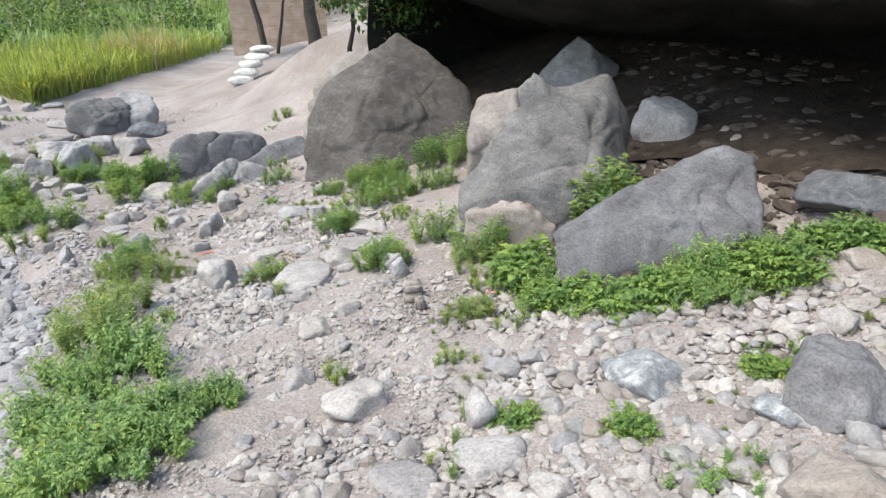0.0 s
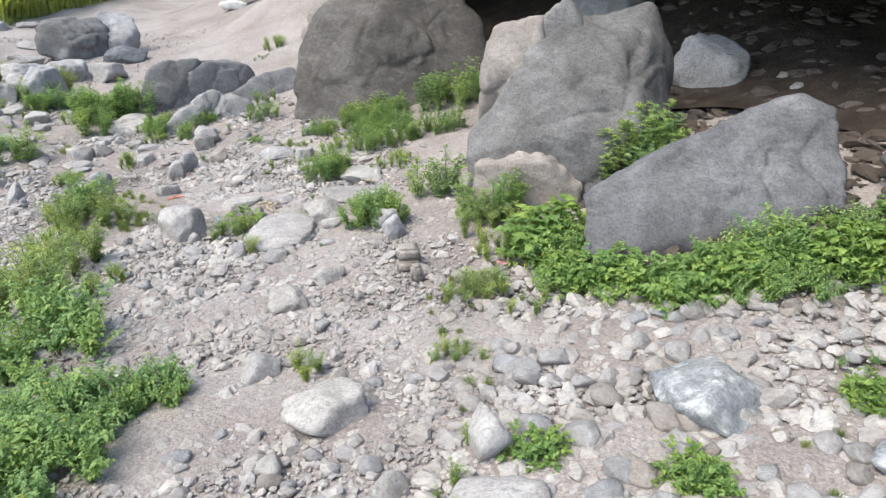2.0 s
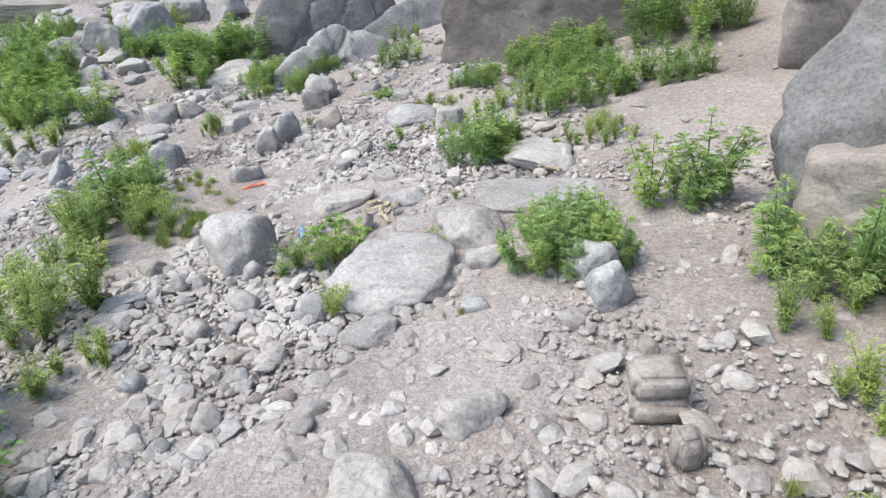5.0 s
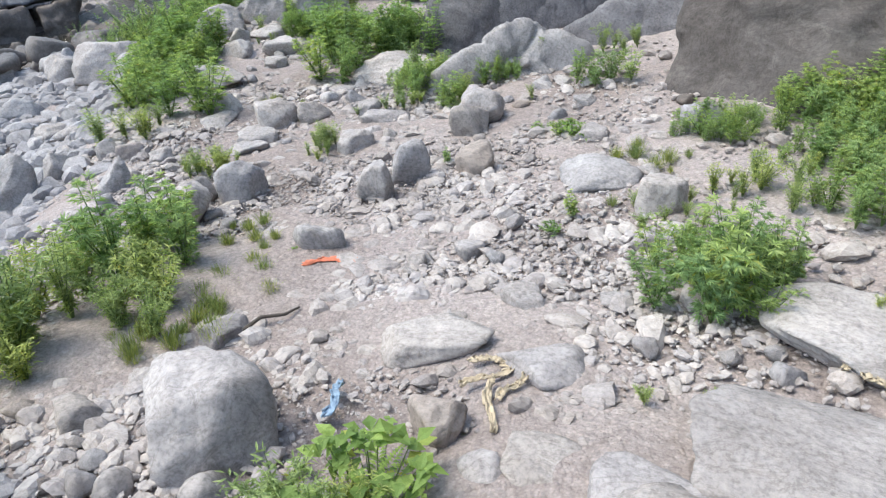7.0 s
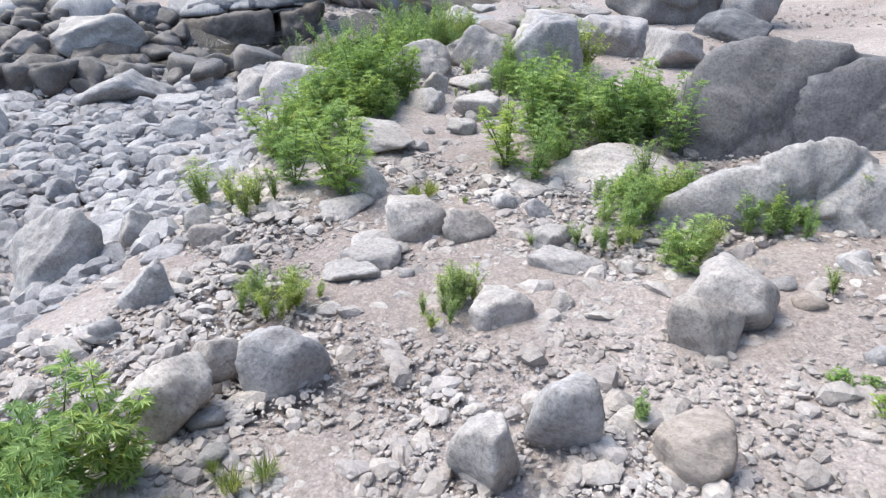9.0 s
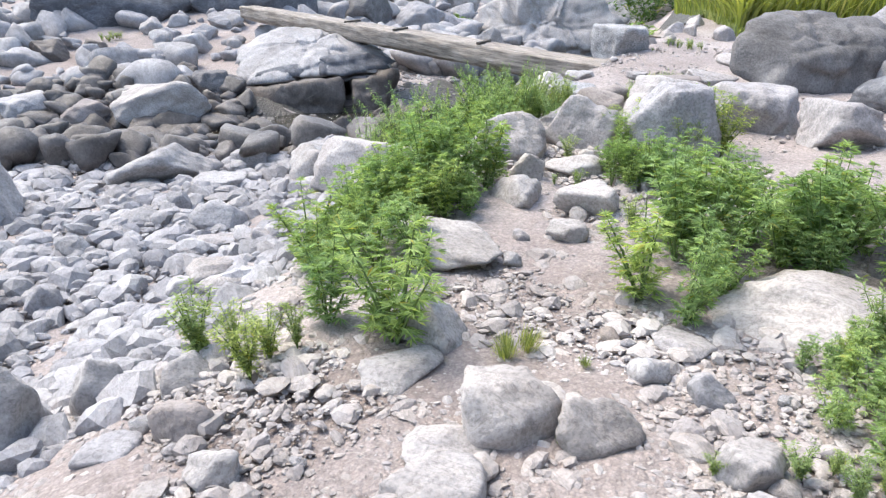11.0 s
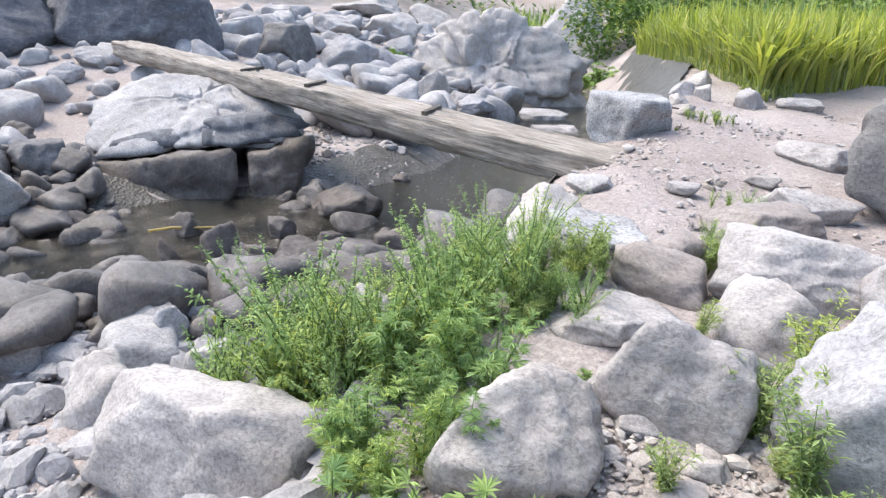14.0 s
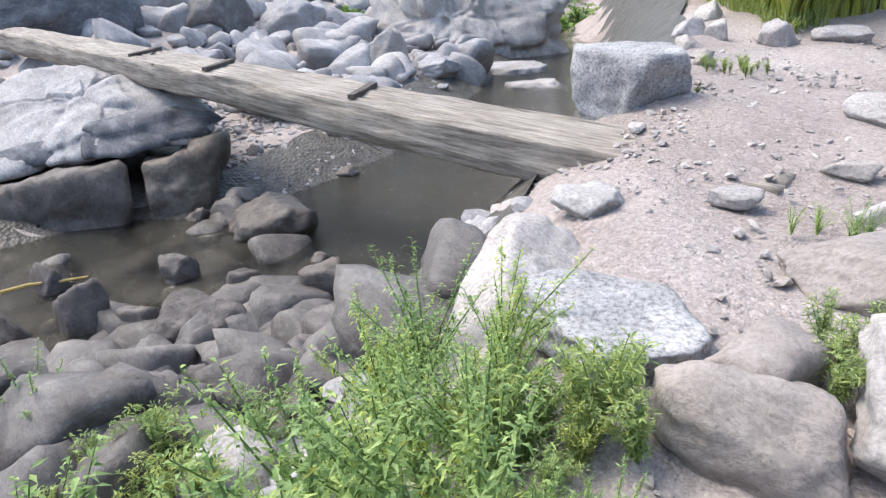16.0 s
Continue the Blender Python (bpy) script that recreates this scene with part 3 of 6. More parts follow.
def log_bridge():
    near, far = Vector((-9.9, 14.30, -0.60)), Vector((-20.15, 11.78, -0.27))
    way = far - near
    length = way.length
    root = new("log_bridge")
    root.matrix_world = Matrix.Translation(near) @ way.to_track_quat("X", "Z").to_matrix().to_4x4()
    rings, sides = 160, 44
    verts, faces = [], []
    for i in range(rings + 1):
        s = i / rings
        for j in range(sides):
            a = 2 * math.pi * j / sides
            ry, rz = 0.31 - 0.07 * s, 0.235 - 0.04 * s
            c, q = math.cos(a), math.sin(a)
            yy = ry * math.copysign(abs(c) ** 0.75, c)
            zz = rz * math.copysign(abs(q) ** 0.8, q)
            zz = min(zz, 0.11 + 0.02 * noise.noise(Vector((s * 22, yy * 14, 3))) - 0.03 * max(0, noise.noise(Vector((s * 6, yy * 30, 8)))))
            k = 1 + 0.15 * noise.fractal(Vector((s * 11, c * 1.5, q * 1.5)), 1, 2, 5) + 0.10 * noise.noise(Vector((s * 5, c * 9, q * 9))) - 0.16 * max(0, noise.noise(Vector((s * 26, c * 3, q * 3))) - 0.25)
            verts.append((s * length + 0.04 * noise.noise(Vector((i, j, 0))) * (i in (0, rings)), yy * k, zz * (k if zz < 0.09 else 1)))
    for i in range(rings):
        for j in range(sides):
            a, b = i * sides + j, i * sides + (j + 1) % sides
            faces.append((a, a + sides, b + sides, b))
    faces.append(tuple(range(sides)))
    faces.append(tuple(rings * sides + j for j in reversed(range(sides))))
    part("trunk", mesh_of("trunk", verts, faces, LOG_WOOD), root)
    for s, turn in ((0.297, 24), (0.485, 24), (0.618, 22)):
        bm = bmesh.new()
        bmesh.ops.create_cube(bm, size=1.0)
        bmesh.ops.subdivide_edges(bm, edges=bm.edges, cuts=3, use_grid_fill=True)
        for v in bm.verts:
            v.co = Vector((v.co.x * 0.055, v.co.y * 0.46, v.co.z * 0.035 + 0.006 * noise.noise(v.co * 7)))
        me = bpy.data.meshes.new("cleat")
        bm.to_mesh(me)
        bm.free()
        me.materials.append(CLEAT_WOOD)
        part("cleat", me, root, "dark nailed wooden foothold").matrix_basis = pose(s * length, 0, 0.128, 0, 0, turn)
    tagged(root, "weathered flattened log laid as a footbridge with dark cleats", "footbridge")


log_bridge()


# ---- trees, mud wall and sandbags by the cave mouth ----
BARK = wood_material("tree_bark", (0.035, 0.030, 0.026), (0.10, 0.085, 0.07))


def tube(points, radii, sides=9):
    verts, faces = [], []
    for i, (p, r) in enumerate(zip(points, radii)):
        way = (Vector(points[min(i + 1, len(points) - 1)]) - Vector(points[max(i - 1, 0)])).normalized()
        x = way.orthogonal().normalized()
        y = way.cross(x)
        for j in range(sides):
            a = 2 * math.pi * j / sides
            k = r * (1 + 0.12 * noise.noise(Vector((i * 0.7, math.cos(a) * 2, math.sin(a) * 2))))
            verts.append(Vector(p) + x * math.cos(a) * k + y * math.sin(a) * k)
    for i in range(len(points) - 1):
        for j in range(sides):
            a, b = i * sides + j, i * sides + (j + 1) % sides
            faces.append((a, b, b + sides, a + sides))
    return verts, faces


def joined(pieces):
    verts, faces = [], []
    for v, f in pieces:
        k = len(verts)
        verts += list(v)
        faces += [tuple(i + k for i in q) for q in f]
    return verts, faces


def leaf(base, way, up, length, width, bend=0.15):
    """One leaf: four triangles folded along the midrib."""
    way = way.normalized()
    side = way.cross(up)
    side = side.normalized() if side.length > 1e-4 else way.orthogonal().normalized()
    up = side.cross(way)
    mid = base + way * length * 0.45 + up * bend * length * 0.4
    tip = base + way * length - up * bend * length
    return [base, mid + side * width / 2 + up * width * 0.12, mid - side * width / 2 + up * width * 0.12, mid, tip], [(0, 1, 3), (0, 3, 2), (3, 1, 4), (2, 3, 4)]


def tree(x, y, z, tall, thick, lean, seed, crown):
    rng = random.Random(seed)
    root = new("tree")
    root.location = (x, y, z)
    top = Vector((lean[0], lean[1], tall))
    line = [Vector((lean[0] * k ** 1.3, lean[1] * k ** 1.3, tall * k)) + Vector((rng.uniform(-1, 1), rng.uniform(-1, 1), 0)) * 0.05 for k in (0, 0.12, 0.3, 0.5, 0.7, 0.85, 1)]
    part("trunk", mesh_of("trunk", *tube(line, [thick * k for k in (1.25, 1, 0.9, 0.8, 0.7, 0.6, 0.4)], 12), BARK), root)
    limbs, leaves = [], []
    for i in range(9):
        start = line[rng.randint(4, 6)]
        way = Vector((rng.uniform(-1, 1), rng.uniform(-1, 1), rng.uniform(0.05, 0.9))) * crown
        end = start + way
        limbs.append(tube([start, start + way * 0.5 + Vector((0, 0, 0.15)), end], [thick * 0.4, thick * 0.25, thick * 0.08], 6))
        for _ in range(230):
            p = start + way * rng.uniform(0.25, 1.1) + Vector((rng.gauss(0, 1), rng.gauss(0, 1), rng.gauss(0, 0.8))) * crown * 0.24
            leaves.append(leaf(p, Vector((rng.uniform(-1, 1), rng.uniform(-1, 1), rng.uniform(-0.8, 0.3))), Vector((0, 0, 1)), rng.uniform(0.12, 0.22), 0.08))
    part("limbs", mesh_of("limbs", *joined(limbs), BARK), root)
    part("crown", mesh_of("crown", *joined(leaves), LEAF["tree"], False), root)
    return tagged(root, "slender dark-barked tree with a loose leafy crown", "tree")


tree(-6.75, 22.2, float(height(-6.75, 22.2)), 3.6, 0.10, (-0.7, 0.3), 3, 1.6)
tree(-4.95, 21.6, float(height(-4.95, 21.6)), 4.0, 0.20, (-0.5, 0.2), 4, 2.0)
tree(-6.5, 22.6, float(height(-6.5, 22.6)), 3.2, 0.05, (0.9, 0.3), 5, 1.2)
tree(-2.7, 18.6, 1.2, 2.6, 0.08, (0.5, -0.4), 7, 1.6)
tree(-1.9, 14.4, 0.3, 2.5, 0.06, (-0.3, -0.4), 8, 1.1)
tree(-2.9, 15.6, 0.6, 2.1, 0.06, (0.2, -0.3), 9, 1.0)


def mud_wall():
    n = Nodes("mud_plaster")
    colour = n.ramp(n.noise(3, 6, 0.6), ((0.3, (0.30, 0.22, 0.17)), (0.7, (0.45, 0.35, 0.28))))
    course = n.noise(3, 3, 0.5, (0.3, 0.3, 9.0))
    mat = n.done(n.mix(0.3, colour, n.ramp(course, ((0.4, (0.6, 0.6, 0.6)), (0.6, (1.1, 1.1, 1.1)))), "MULTIPLY"), 0.95, ((course, 0.6, 0.05), (n.noise(14, 6, 0.7), 0.5, 0.02)))
    bm = bmesh.new()
    bmesh.ops.create_cube(bm, size=1.0)
    bmesh.ops.subdivide_edges(bm, edges=bm.edges, cuts=8, use_grid_fill=True)
    for v in bm.verts:
        v.co = Vector((v.co.x * 3.6, v.co.y * 0.5, (v.co.z + 0.5) * 3.0)) + Vector((0, 0.06 * noise.noise(v.co * 9), 0.08 * noise.noise(v.co * 5)))
    me = bpy.data.meshes.new("mud_wall")
    bm.to_mesh(me)
    bm.free()
    me.materials.append(mat)
    ob = new("mud_wall", me)
    ob.matrix_world = pose(-7.5, 27.0, float(height(-7.5, 27.0)) - 0.2, 0, 0, 12)
    tagged(ob, "brown coursed mud wall of a hut behind the trees", "wall")


mud_wall()


def sandbags():
    n = Nodes("sack_cloth")
    mat = n.done(n.ramp(n.noise(9, 5, 0.6), ((0.3, (0.50, 0.48, 0.45)), (0.7, (0.68, 0.66, 0.63)))), 0.9, ((n.noise(160, 2, 0.5), 0.3, 0.004), (n.noise(8, 5, 0.6), 0.5, 0.03)))
    for i in range(5):
        p, f = rock_shape(300 + i, 4, 4, 12, 0.06)
        p = p * np.array((0.72, 0.42, 0.24))
        ob = new("sandbag", bulk_mesh("sandbag", p, f, mat))
        x, y = -6.7 + 0.12 * i, 19.2 + 0.20 * i
        ob.matrix_world = pose(x, y, float(height(x, y)) + 0.15 * i - 0.02, 0, 0, 20 + 9 * (i % 3))
        tagged(ob, "plump off-white filled sandbag stacked on the slope", "sandbag", "sandbags below the trees")


sandbags()
def stepped_boulder():
    root = new("stepped_boulder")
    root.location = (-5.0, 11.8, -0.5)
    hewn_rock("rock_block", "rounded smooth lobe", "b", [(-0.68, -0.55, -0.3), (-0.66, -0.5, 0.2), (-0.62, -0.3, 0.45), (-0.35, 0.0, 0.58), (0.1, 0.3, 0.55), (-0.05, -0.05, 0.3), (0.0, -0.1, -0.3), (-0.3, -0.5, -0.4),
              (0.3, 0.9, -0.3), (-0.7, 0.7, -0.3), (0.2, 0.8, 0.4), (-0.6, 0.5, 0.4)], 5, 26, 0.05, 0.05, 41, root)
    hewn_rock("rock_block", "lower lobe with a square step", "b", [(-0.1, -0.02, -0.4), (-0.08, 0.0, 0.36), (0.2, 0.3, 0.5), (0.75, 0.75, 0.4), (0.86, 0.8, 0.2), (0.5, 0.3, -0.15), (0.4, 0.2, -0.4), (0.9, 1.0, -0.3), (0.3, 1.2, -0.3), (0.3, 1.1, 0.4), (-0.1, 0.8, 0.4)],
              5, 34, 0.05, 0.05, 43, root)
    tagged(root, "long smooth blue-grey boulder with a stepped face", "boulder")


stepped_boulder()
hewn_rock("leaning_rock", "rounded dark grey rock leaning on the cone boulder", "b", [(-0.65, -0.35, -0.5), (-0.6, -0.2, 0.1), (-0.2, 0, 0.4), (0.4, 0.3, 0.5), (0.8, 0.2, 0.2), (0.8, -0.1, -0.5), (0, -0.5, -0.4), (0.5, 0.8, -0.4), (-0.4, 0.7, -0.4), (0.2, 0.7, 0.4)],
          5, 28, 0.07, 0.06, 47, at=(-3.75, 11.9, -0.55))
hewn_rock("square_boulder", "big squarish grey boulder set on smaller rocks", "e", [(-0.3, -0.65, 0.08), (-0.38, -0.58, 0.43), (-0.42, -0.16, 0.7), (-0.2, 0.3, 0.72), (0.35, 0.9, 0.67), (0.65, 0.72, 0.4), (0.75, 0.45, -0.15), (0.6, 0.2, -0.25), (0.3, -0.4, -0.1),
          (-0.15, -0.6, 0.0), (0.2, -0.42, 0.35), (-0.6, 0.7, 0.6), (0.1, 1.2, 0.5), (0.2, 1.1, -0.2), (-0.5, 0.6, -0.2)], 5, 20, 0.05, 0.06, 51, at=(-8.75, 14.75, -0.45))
hewn_rock("white_boulder", "great pale boulder scored by deep parallel furrows", "p", [(-1.7, -2.0, 0), (-1.5, -1.9, 0.9), (-1.0, -1.3, 1.9), (0, 0, 2.45), (0.9, 1.0, 2.1), (1.7, 1.9, 1.2), (1.5, 1.8, 0), (1.0, -0.6, 0.2), (0.9, 0.4, 1.0),
          (-2, 1.5, 0), (-1.5, 1.5, 1.8), (0, -1.6, 0.3)], 6, 40, 0.08, 0.16, 55, at=(-20.6, 20.1, -1.9), strata=0.05)
hewn_rock("furrowed_rock", "slanting pale grey rock with wavy furrows", "g", [(-0.55, -0.55, -0.35), (-0.5, -0.6, -0.05), (-0.1, -0.05, 0.24), (0.08, 0.2, 0.34), (0.6, 0.45, 0.12), (0.58, 0.35, -0.15), (0.2, 0.05, -0.3), (-0.2, -0.4, -0.35),
          (0.2, 0.8, -0.3), (-0.5, 0.2, -0.3), (0.3, 0.75, 0.15), (-0.3, 0.1, 0.1)], 5, 60, 0.10, 0.14, 57, at=(-4.4, 10.8, -0.57), strata=0.05)
great_rock("bank_slab", "long pale slab sloping from the path down to the stream", "p", (-10.0, 12.55, -1.12), (0.66, 1.4, 0.60), (14, 4, 42), 95, 10, 40, 0.08, 5, fine=0.05, box=2.6)


# ---- boulders and stones of the bank and the river bed ----
boulder("a", "g", -29.45, 30.22, 4.30, 3.09, 2.76, 48)
boulder("b", "k", -23.55, 9.27, 3.70, 2.67, 1.75, 89)
boulder("b", "k", -23.64, 12.57, 3.60, 2.95, 1.93, 78)
boulder("r", "p", -36.98, 24.88, 3.34, 2.74, 0.80, 63)
boulder("a", "p", -36.34, 28.11, 2.31, 1.89, 0.98, 58)
boulder("r", "p", -28.64, 21.63, 1.89, 1.55, 0.93, 61)
boulder("a", "g", -22.54, 17.06, 1.66, 1.36, 0.86, 64)
boulder("r", "p", -27.79, 19.25, 1.56, 1.28, 0.67, 65)
boulder("b", "e", -22.84, 15.61, 1.54, 1.27, 0.89, 68)
boulder("r", "p", -15.42, 9.26, 1.45, 1.19, 0.55, 84)
boulder("r", "g", 1.70, 11.91, 1.40, 1.29, 0.87, -9)
boulder("s", "g", -18.23, 19.61, 1.30, 0.94, 0.30, 49)
boulder("s", "p", -16.81, 18.91, 1.22, 0.63, 0.31, 47)
boulder("r", "g", -19.62, 21.02, 1.22, 1.00, 0.51, 49)
boulder("r", "p", -28.80, 17.60, 1.16, 0.95, 0.62, 69)
boulder("r", "g", -8.27, 15.70, 1.16, 1.07, 0.87, 32)
boulder("r", "g", -10.95, 8.79, 1.13, 0.82, 0.35, 84)
boulder("r", "p", -27.02, 15.99, 1.05, 0.86, 0.55, 71)
boulder("r", "t", -15.66, 8.31, 1.01, 0.93, 0.34, 89)
boulder("r", "g", -17.77, 17.55, 0.95, 0.78, 0.36, 55)
boulder("s", "d", -14.37, 9.77, 0.92, 0.67, 0.18, 83)
boulder("a", "p", -19.01, 17.29, 0.91, 0.74, 0.64, 59)
boulder("a", "k", 3.14, 5.50, 0.93, 0.86, 0.32, -30)
boulder("r", "g", -17.41, 6.62, 0.87, 0.80, 0.67, 96)
boulder("r", "g", -16.17, 7.31, 0.87, 0.80, 0.42, 93)
boulder("r", "g", 2.36, 8.67, 0.86, 0.80, 0.55, -16)
boulder("r", "g", -21.48, 11.50, 0.85, 0.69, 0.31, 80)
boulder("a", "k", -7.49, 14.62, 0.86, 0.70, 0.31, 31)
boulder("r", "p", -5.45, 10.69, 0.89, 0.64, 0.18, 36)
boulder("s", "p", -1.42, 7.3, 0.82, 0.5, 0.09, 4)
boulder("s", "w", -11.42, 14.82, 0.82, 0.84, 0.40, 41)
boulder("r", "p", -10.23, 7.23, 0.79, 0.65, 0.67, 97)
boulder("r", "p", -7.89, 13.10, 0.80, 0.73, 0.36, 41)
boulder("r", "p", -7.06, 9.69, 0.83, 0.60, 0.17, 59)
boulder("r", "p", -8.56, 12.97, 0.80, 0.66, 0.33, 30)
boulder("s", "t", -9.11, 13.50, 0.76, 0.55, 0.17, 25)
boulder("b", "d", -20.39, 7.74, 0.72, 0.66, 0.37, 91)
boulder("r", "d", -13.94, 10.73, 0.70, 0.51, 0.20, 89)
boulder("r", "p", -18.85, 9.28, 0.69, 0.64, 0.31, 85)
boulder("b", "g", -7.67, 12.05, 0.73, 0.60, 0.54, 23)
boulder("r", "p", -8.33, 11.77, 0.71, 0.58, 0.40, 38)
boulder("s", "p", -2.04, 6.39, 0.70, 0.64, 0.14, 29)
boulder("r", "w", -9.56, 12.60, 0.68, 0.55, 0.15, 42)
boulder("b", "e", -15.80, 10.10, 0.63, 0.58, 0.36, 80)
boulder("r", "p", -9.15, 14.02, 0.64, 0.46, 0.19, 30)
boulder("b", "p", -7.06, 13.16, 0.64, 0.59, 0.33, 34)
boulder("r", "d", -17.37, 9.83, 0.63, 0.58, 0.28, 85)
boulder("r", "d", -12.87, 10.68, 0.64, 0.59, 0.33, 89)
boulder("r", "g", -20.65, 10.86, 0.62, 0.51, 0.31, 82)
boulder("r", "d", -12.85, 12.03, 0.63, 0.52, 0.27, 74)
boulder("r", "d", -11.41, 10.53, 0.62, 0.57, 0.18, 72)
boulder("a", "d", -13.51, 11.08, 0.60, 0.55, 0.24, 74)
boulder("a", "d", -14.81, 9.96, 0.60, 0.55, 0.14, 82)
boulder("s", "p", -9.97, 15.49, 0.60, 0.43, 0.18, 24)
boulder("r", "p", -8.52, 10.08, 0.60, 0.49, 0.32, 66)
boulder("a", "m", 0.87, 3.35, 0.60, 0.55, 0.20, -17)
boulder("r", "p", -9.35, 10.3, 1.15, 0.75, 0.44, 55, label="broad pale speckled boulder half hidden by hemp")
boulder("r", "p", -8.38, 11.06, 0.60, 0.49, 0.33, 51)
boulder("s", "b", 1.72, 2.70, 0.62, 0.48, 0.34, -33)
boulder("r", "d", -14.02, 11.47, 0.57, 0.53, 0.22, 76)
boulder("r", "d", -20.64, 8.58, 0.53, 0.49, 0.23, 91)
boulder("r", "p", -8.82, 11.96, 0.56, 0.46, 0.16, 38)
boulder("s", "p", -11.53, 17.91, 0.53, 0.38, 0.12, 27)
boulder("r", "d", -13.72, 11.40, 0.52, 0.48, 0.28, 82)
boulder("s", "g", -10.34, 9.18, 0.51, 0.47, 0.10, 80)
boulder("a", "g", -6.71, 7.62, 0.52, 0.48, 0.44, 97)
boulder("r", "g", -11.11, 9.68, 0.50, 0.46, 0.21, 80)
boulder("r", "d", -13.98, 12.09, 0.49, 0.45, 0.10, 77)
boulder("b", "g", -10.70, 10.25, 0.49, 0.45, 0.21, 74)
boulder("r", "t", -9.01, 12.49, 0.50, 0.41, 0.21, 33)
boulder("r", "p", -8.39, 12.45, 0.50, 0.41, 0.29, 19)
boulder("r", "t", 1.35, 2.08, 0.48, 0.44, 0.24, -33)
boulder("r", "p", -8.78, 8.81, 0.47, 0.34, 0.09, 89)
boulder("b", "p", -10.97, 10.33, 0.47, 0.43, 0.23, 81)
boulder("r", "g", -2.81, 9.03, 0.47, 0.39, 0.10, 15)
boulder("r", "p", -1.01, 3.54, 0.46, 0.42, 0.18, 11)
boulder("a", "g", -9.19, 8.95, 0.45, 0.33, 0.21, 87)
boulder("r", "p", -0.12, 2.75, 0.45, 0.42, 0.09, -2)
boulder("s", "p", -2.76, 7.41, 0.43, 0.31, 0.09, 32)
boulder("a", "d", -14.65, 10.54, 0.42, 0.38, 0.29, 77)
boulder("r", "t", 2.70, 4.38, 0.42, 0.34, 0.11, -32)
boulder("r", "p", -7.79, 11.25, 0.43, 0.35, 0.13, 35)
boulder("a", "d", -14.61, 10.30, 0.41, 0.38, 0.33, 80)
boulder("r", "p", -7.80, 8.78, 0.41, 0.38, 0.12, 80)
boulder("s", "p", -7.16, 10.85, 0.40, 0.37, 0.15, 50)
boulder("r", "t", -9.12, 12.70, 0.40, 0.37, 0.19, 39)
boulder("r", "p", -10.22, 10.00, 0.40, 0.37, 0.32, 85)
boulder("b", "p", -3.09, 6.66, 0.40, 0.40, 0.29, 48)
boulder("s", "p", -0.59, 2.58, 0.39, 0.40, 0.08, 7)
boulder("s", "p", -4.77, 9.62, 0.39, 0.24, 0.08, 38)
boulder("r", "p", -8.10, 8.74, 0.39, 0.32, 0.13, 90)
boulder("r", "p", -10.35, 11.47, 0.38, 0.27, 0.26, 72)
boulder("r", "g", -9.52, 8.44, 0.36, 0.34, 0.12, 86)
boulder("r", "p", -4.05, 9.84, 0.36, 0.37, 0.25, 21)
boulder("r", "g", -10.36, 13.32, 0.37, 0.34, 0.09, 44)
boulder("r", "p", -10.22, 10.56, 0.36, 0.29, 0.25, 76)
boulder("s", "p", -1.54, 7.93, 0.5, 0.5, 0.08, 6)
boulder("r", "p", -7.62, 13.18, 0.35, 0.29, 0.26, 15)
boulder("s", "p", -2.32, 7.42, 0.35, 0.25, 0.07, 24)
boulder("r", "p", -11.76, 17.22, 0.34, 0.32, 0.22, 31)
boulder("a", "p", -6.23, 9.28, 0.34, 0.32, 0.18, 57)
boulder("b", "p", -1.71, 6.81, 0.35, 0.32, 0.19, 15)
boulder("r", "p", -7.48, 10.52, 0.34, 0.32, 0.18, 48)
boulder("a", "p", -4.74, 7.76, 0.33, 0.31, 0.24, 29)
boulder("s", "p", -5.55, 9.25, 0.33, 0.27, 0.19, 53)
boulder("r", "p", -12.85, 17.72, 0.33, 0.30, 0.21, 36)
boulder("a", "m", 1.45, 2.77, 0.33, 0.31, 0.09, -29)
boulder("s", "p", -6.04, 9.08, 0.33, 0.31, 0.07, 67)
boulder("s", "g", -2.49, 9.86, 0.32, 0.27, 0.13, 6)
boulder("r", "p", -12.47, 16.89, 0.32, 0.29, 0.17, 37)
boulder("a", "g", -4.72, 8.17, 0.32, 0.30, 0.23, 60)
boulder("r", "d", -12.94, 12.95, 0.31, 0.25, 0.25, 66)
boulder("s", "p", -5.40, 8.89, 0.31, 0.25, 0.09, 56)
boulder("r", "d", -12.46, 11.92, 0.31, 0.28, 0.09, 74)
boulder("r", "p", -1.61, 5.00, 0.30, 0.28, 0.15, 14)
boulder("r", "d", -14.76, 14.26, 0.29, 0.27, 0.14, 61)
boulder("r", "p", -5.55, 9.02, 0.30, 0.24, 0.06, 64)
boulder("r", "p", -9.72, 11.52, 0.29, 0.21, 0.22, 65)
boulder("a", "g", -5.75, 6.69, 0.28, 0.26, 0.28, 38)
boulder("r", "d", -14.07, 12.58, 0.28, 0.26, 0.16, 73)
boulder("s", "p", -4.59, 9.07, 0.28, 0.23, 0.13, 45)
boulder("r", "p", -5.35, 9.46, 0.28, 0.23, 0.15, 49)
boulder("s", "p", -5.32, 8.74, 0.28, 0.20, 0.06, 68)
boulder("r", "p", -3.98, 9.57, 0.28, 0.26, 0.22, 32)
boulder("a", "g", -10.80, 10.41, 0.28, 0.25, 0.28, 94)
boulder("a", "g", -1.06, 6.43, 0.28, 0.26, 0.20, -5)
boulder("r", "p", -1.39, 5.42, 0.27, 0.25, 0.12, 11)
boulder("a", "p", -7.83, 10.86, 0.27, 0.20, 0.20, 44)
boulder("s", "p", -1.99, 5.93, 0.28, 0.25, 0.06, 37)
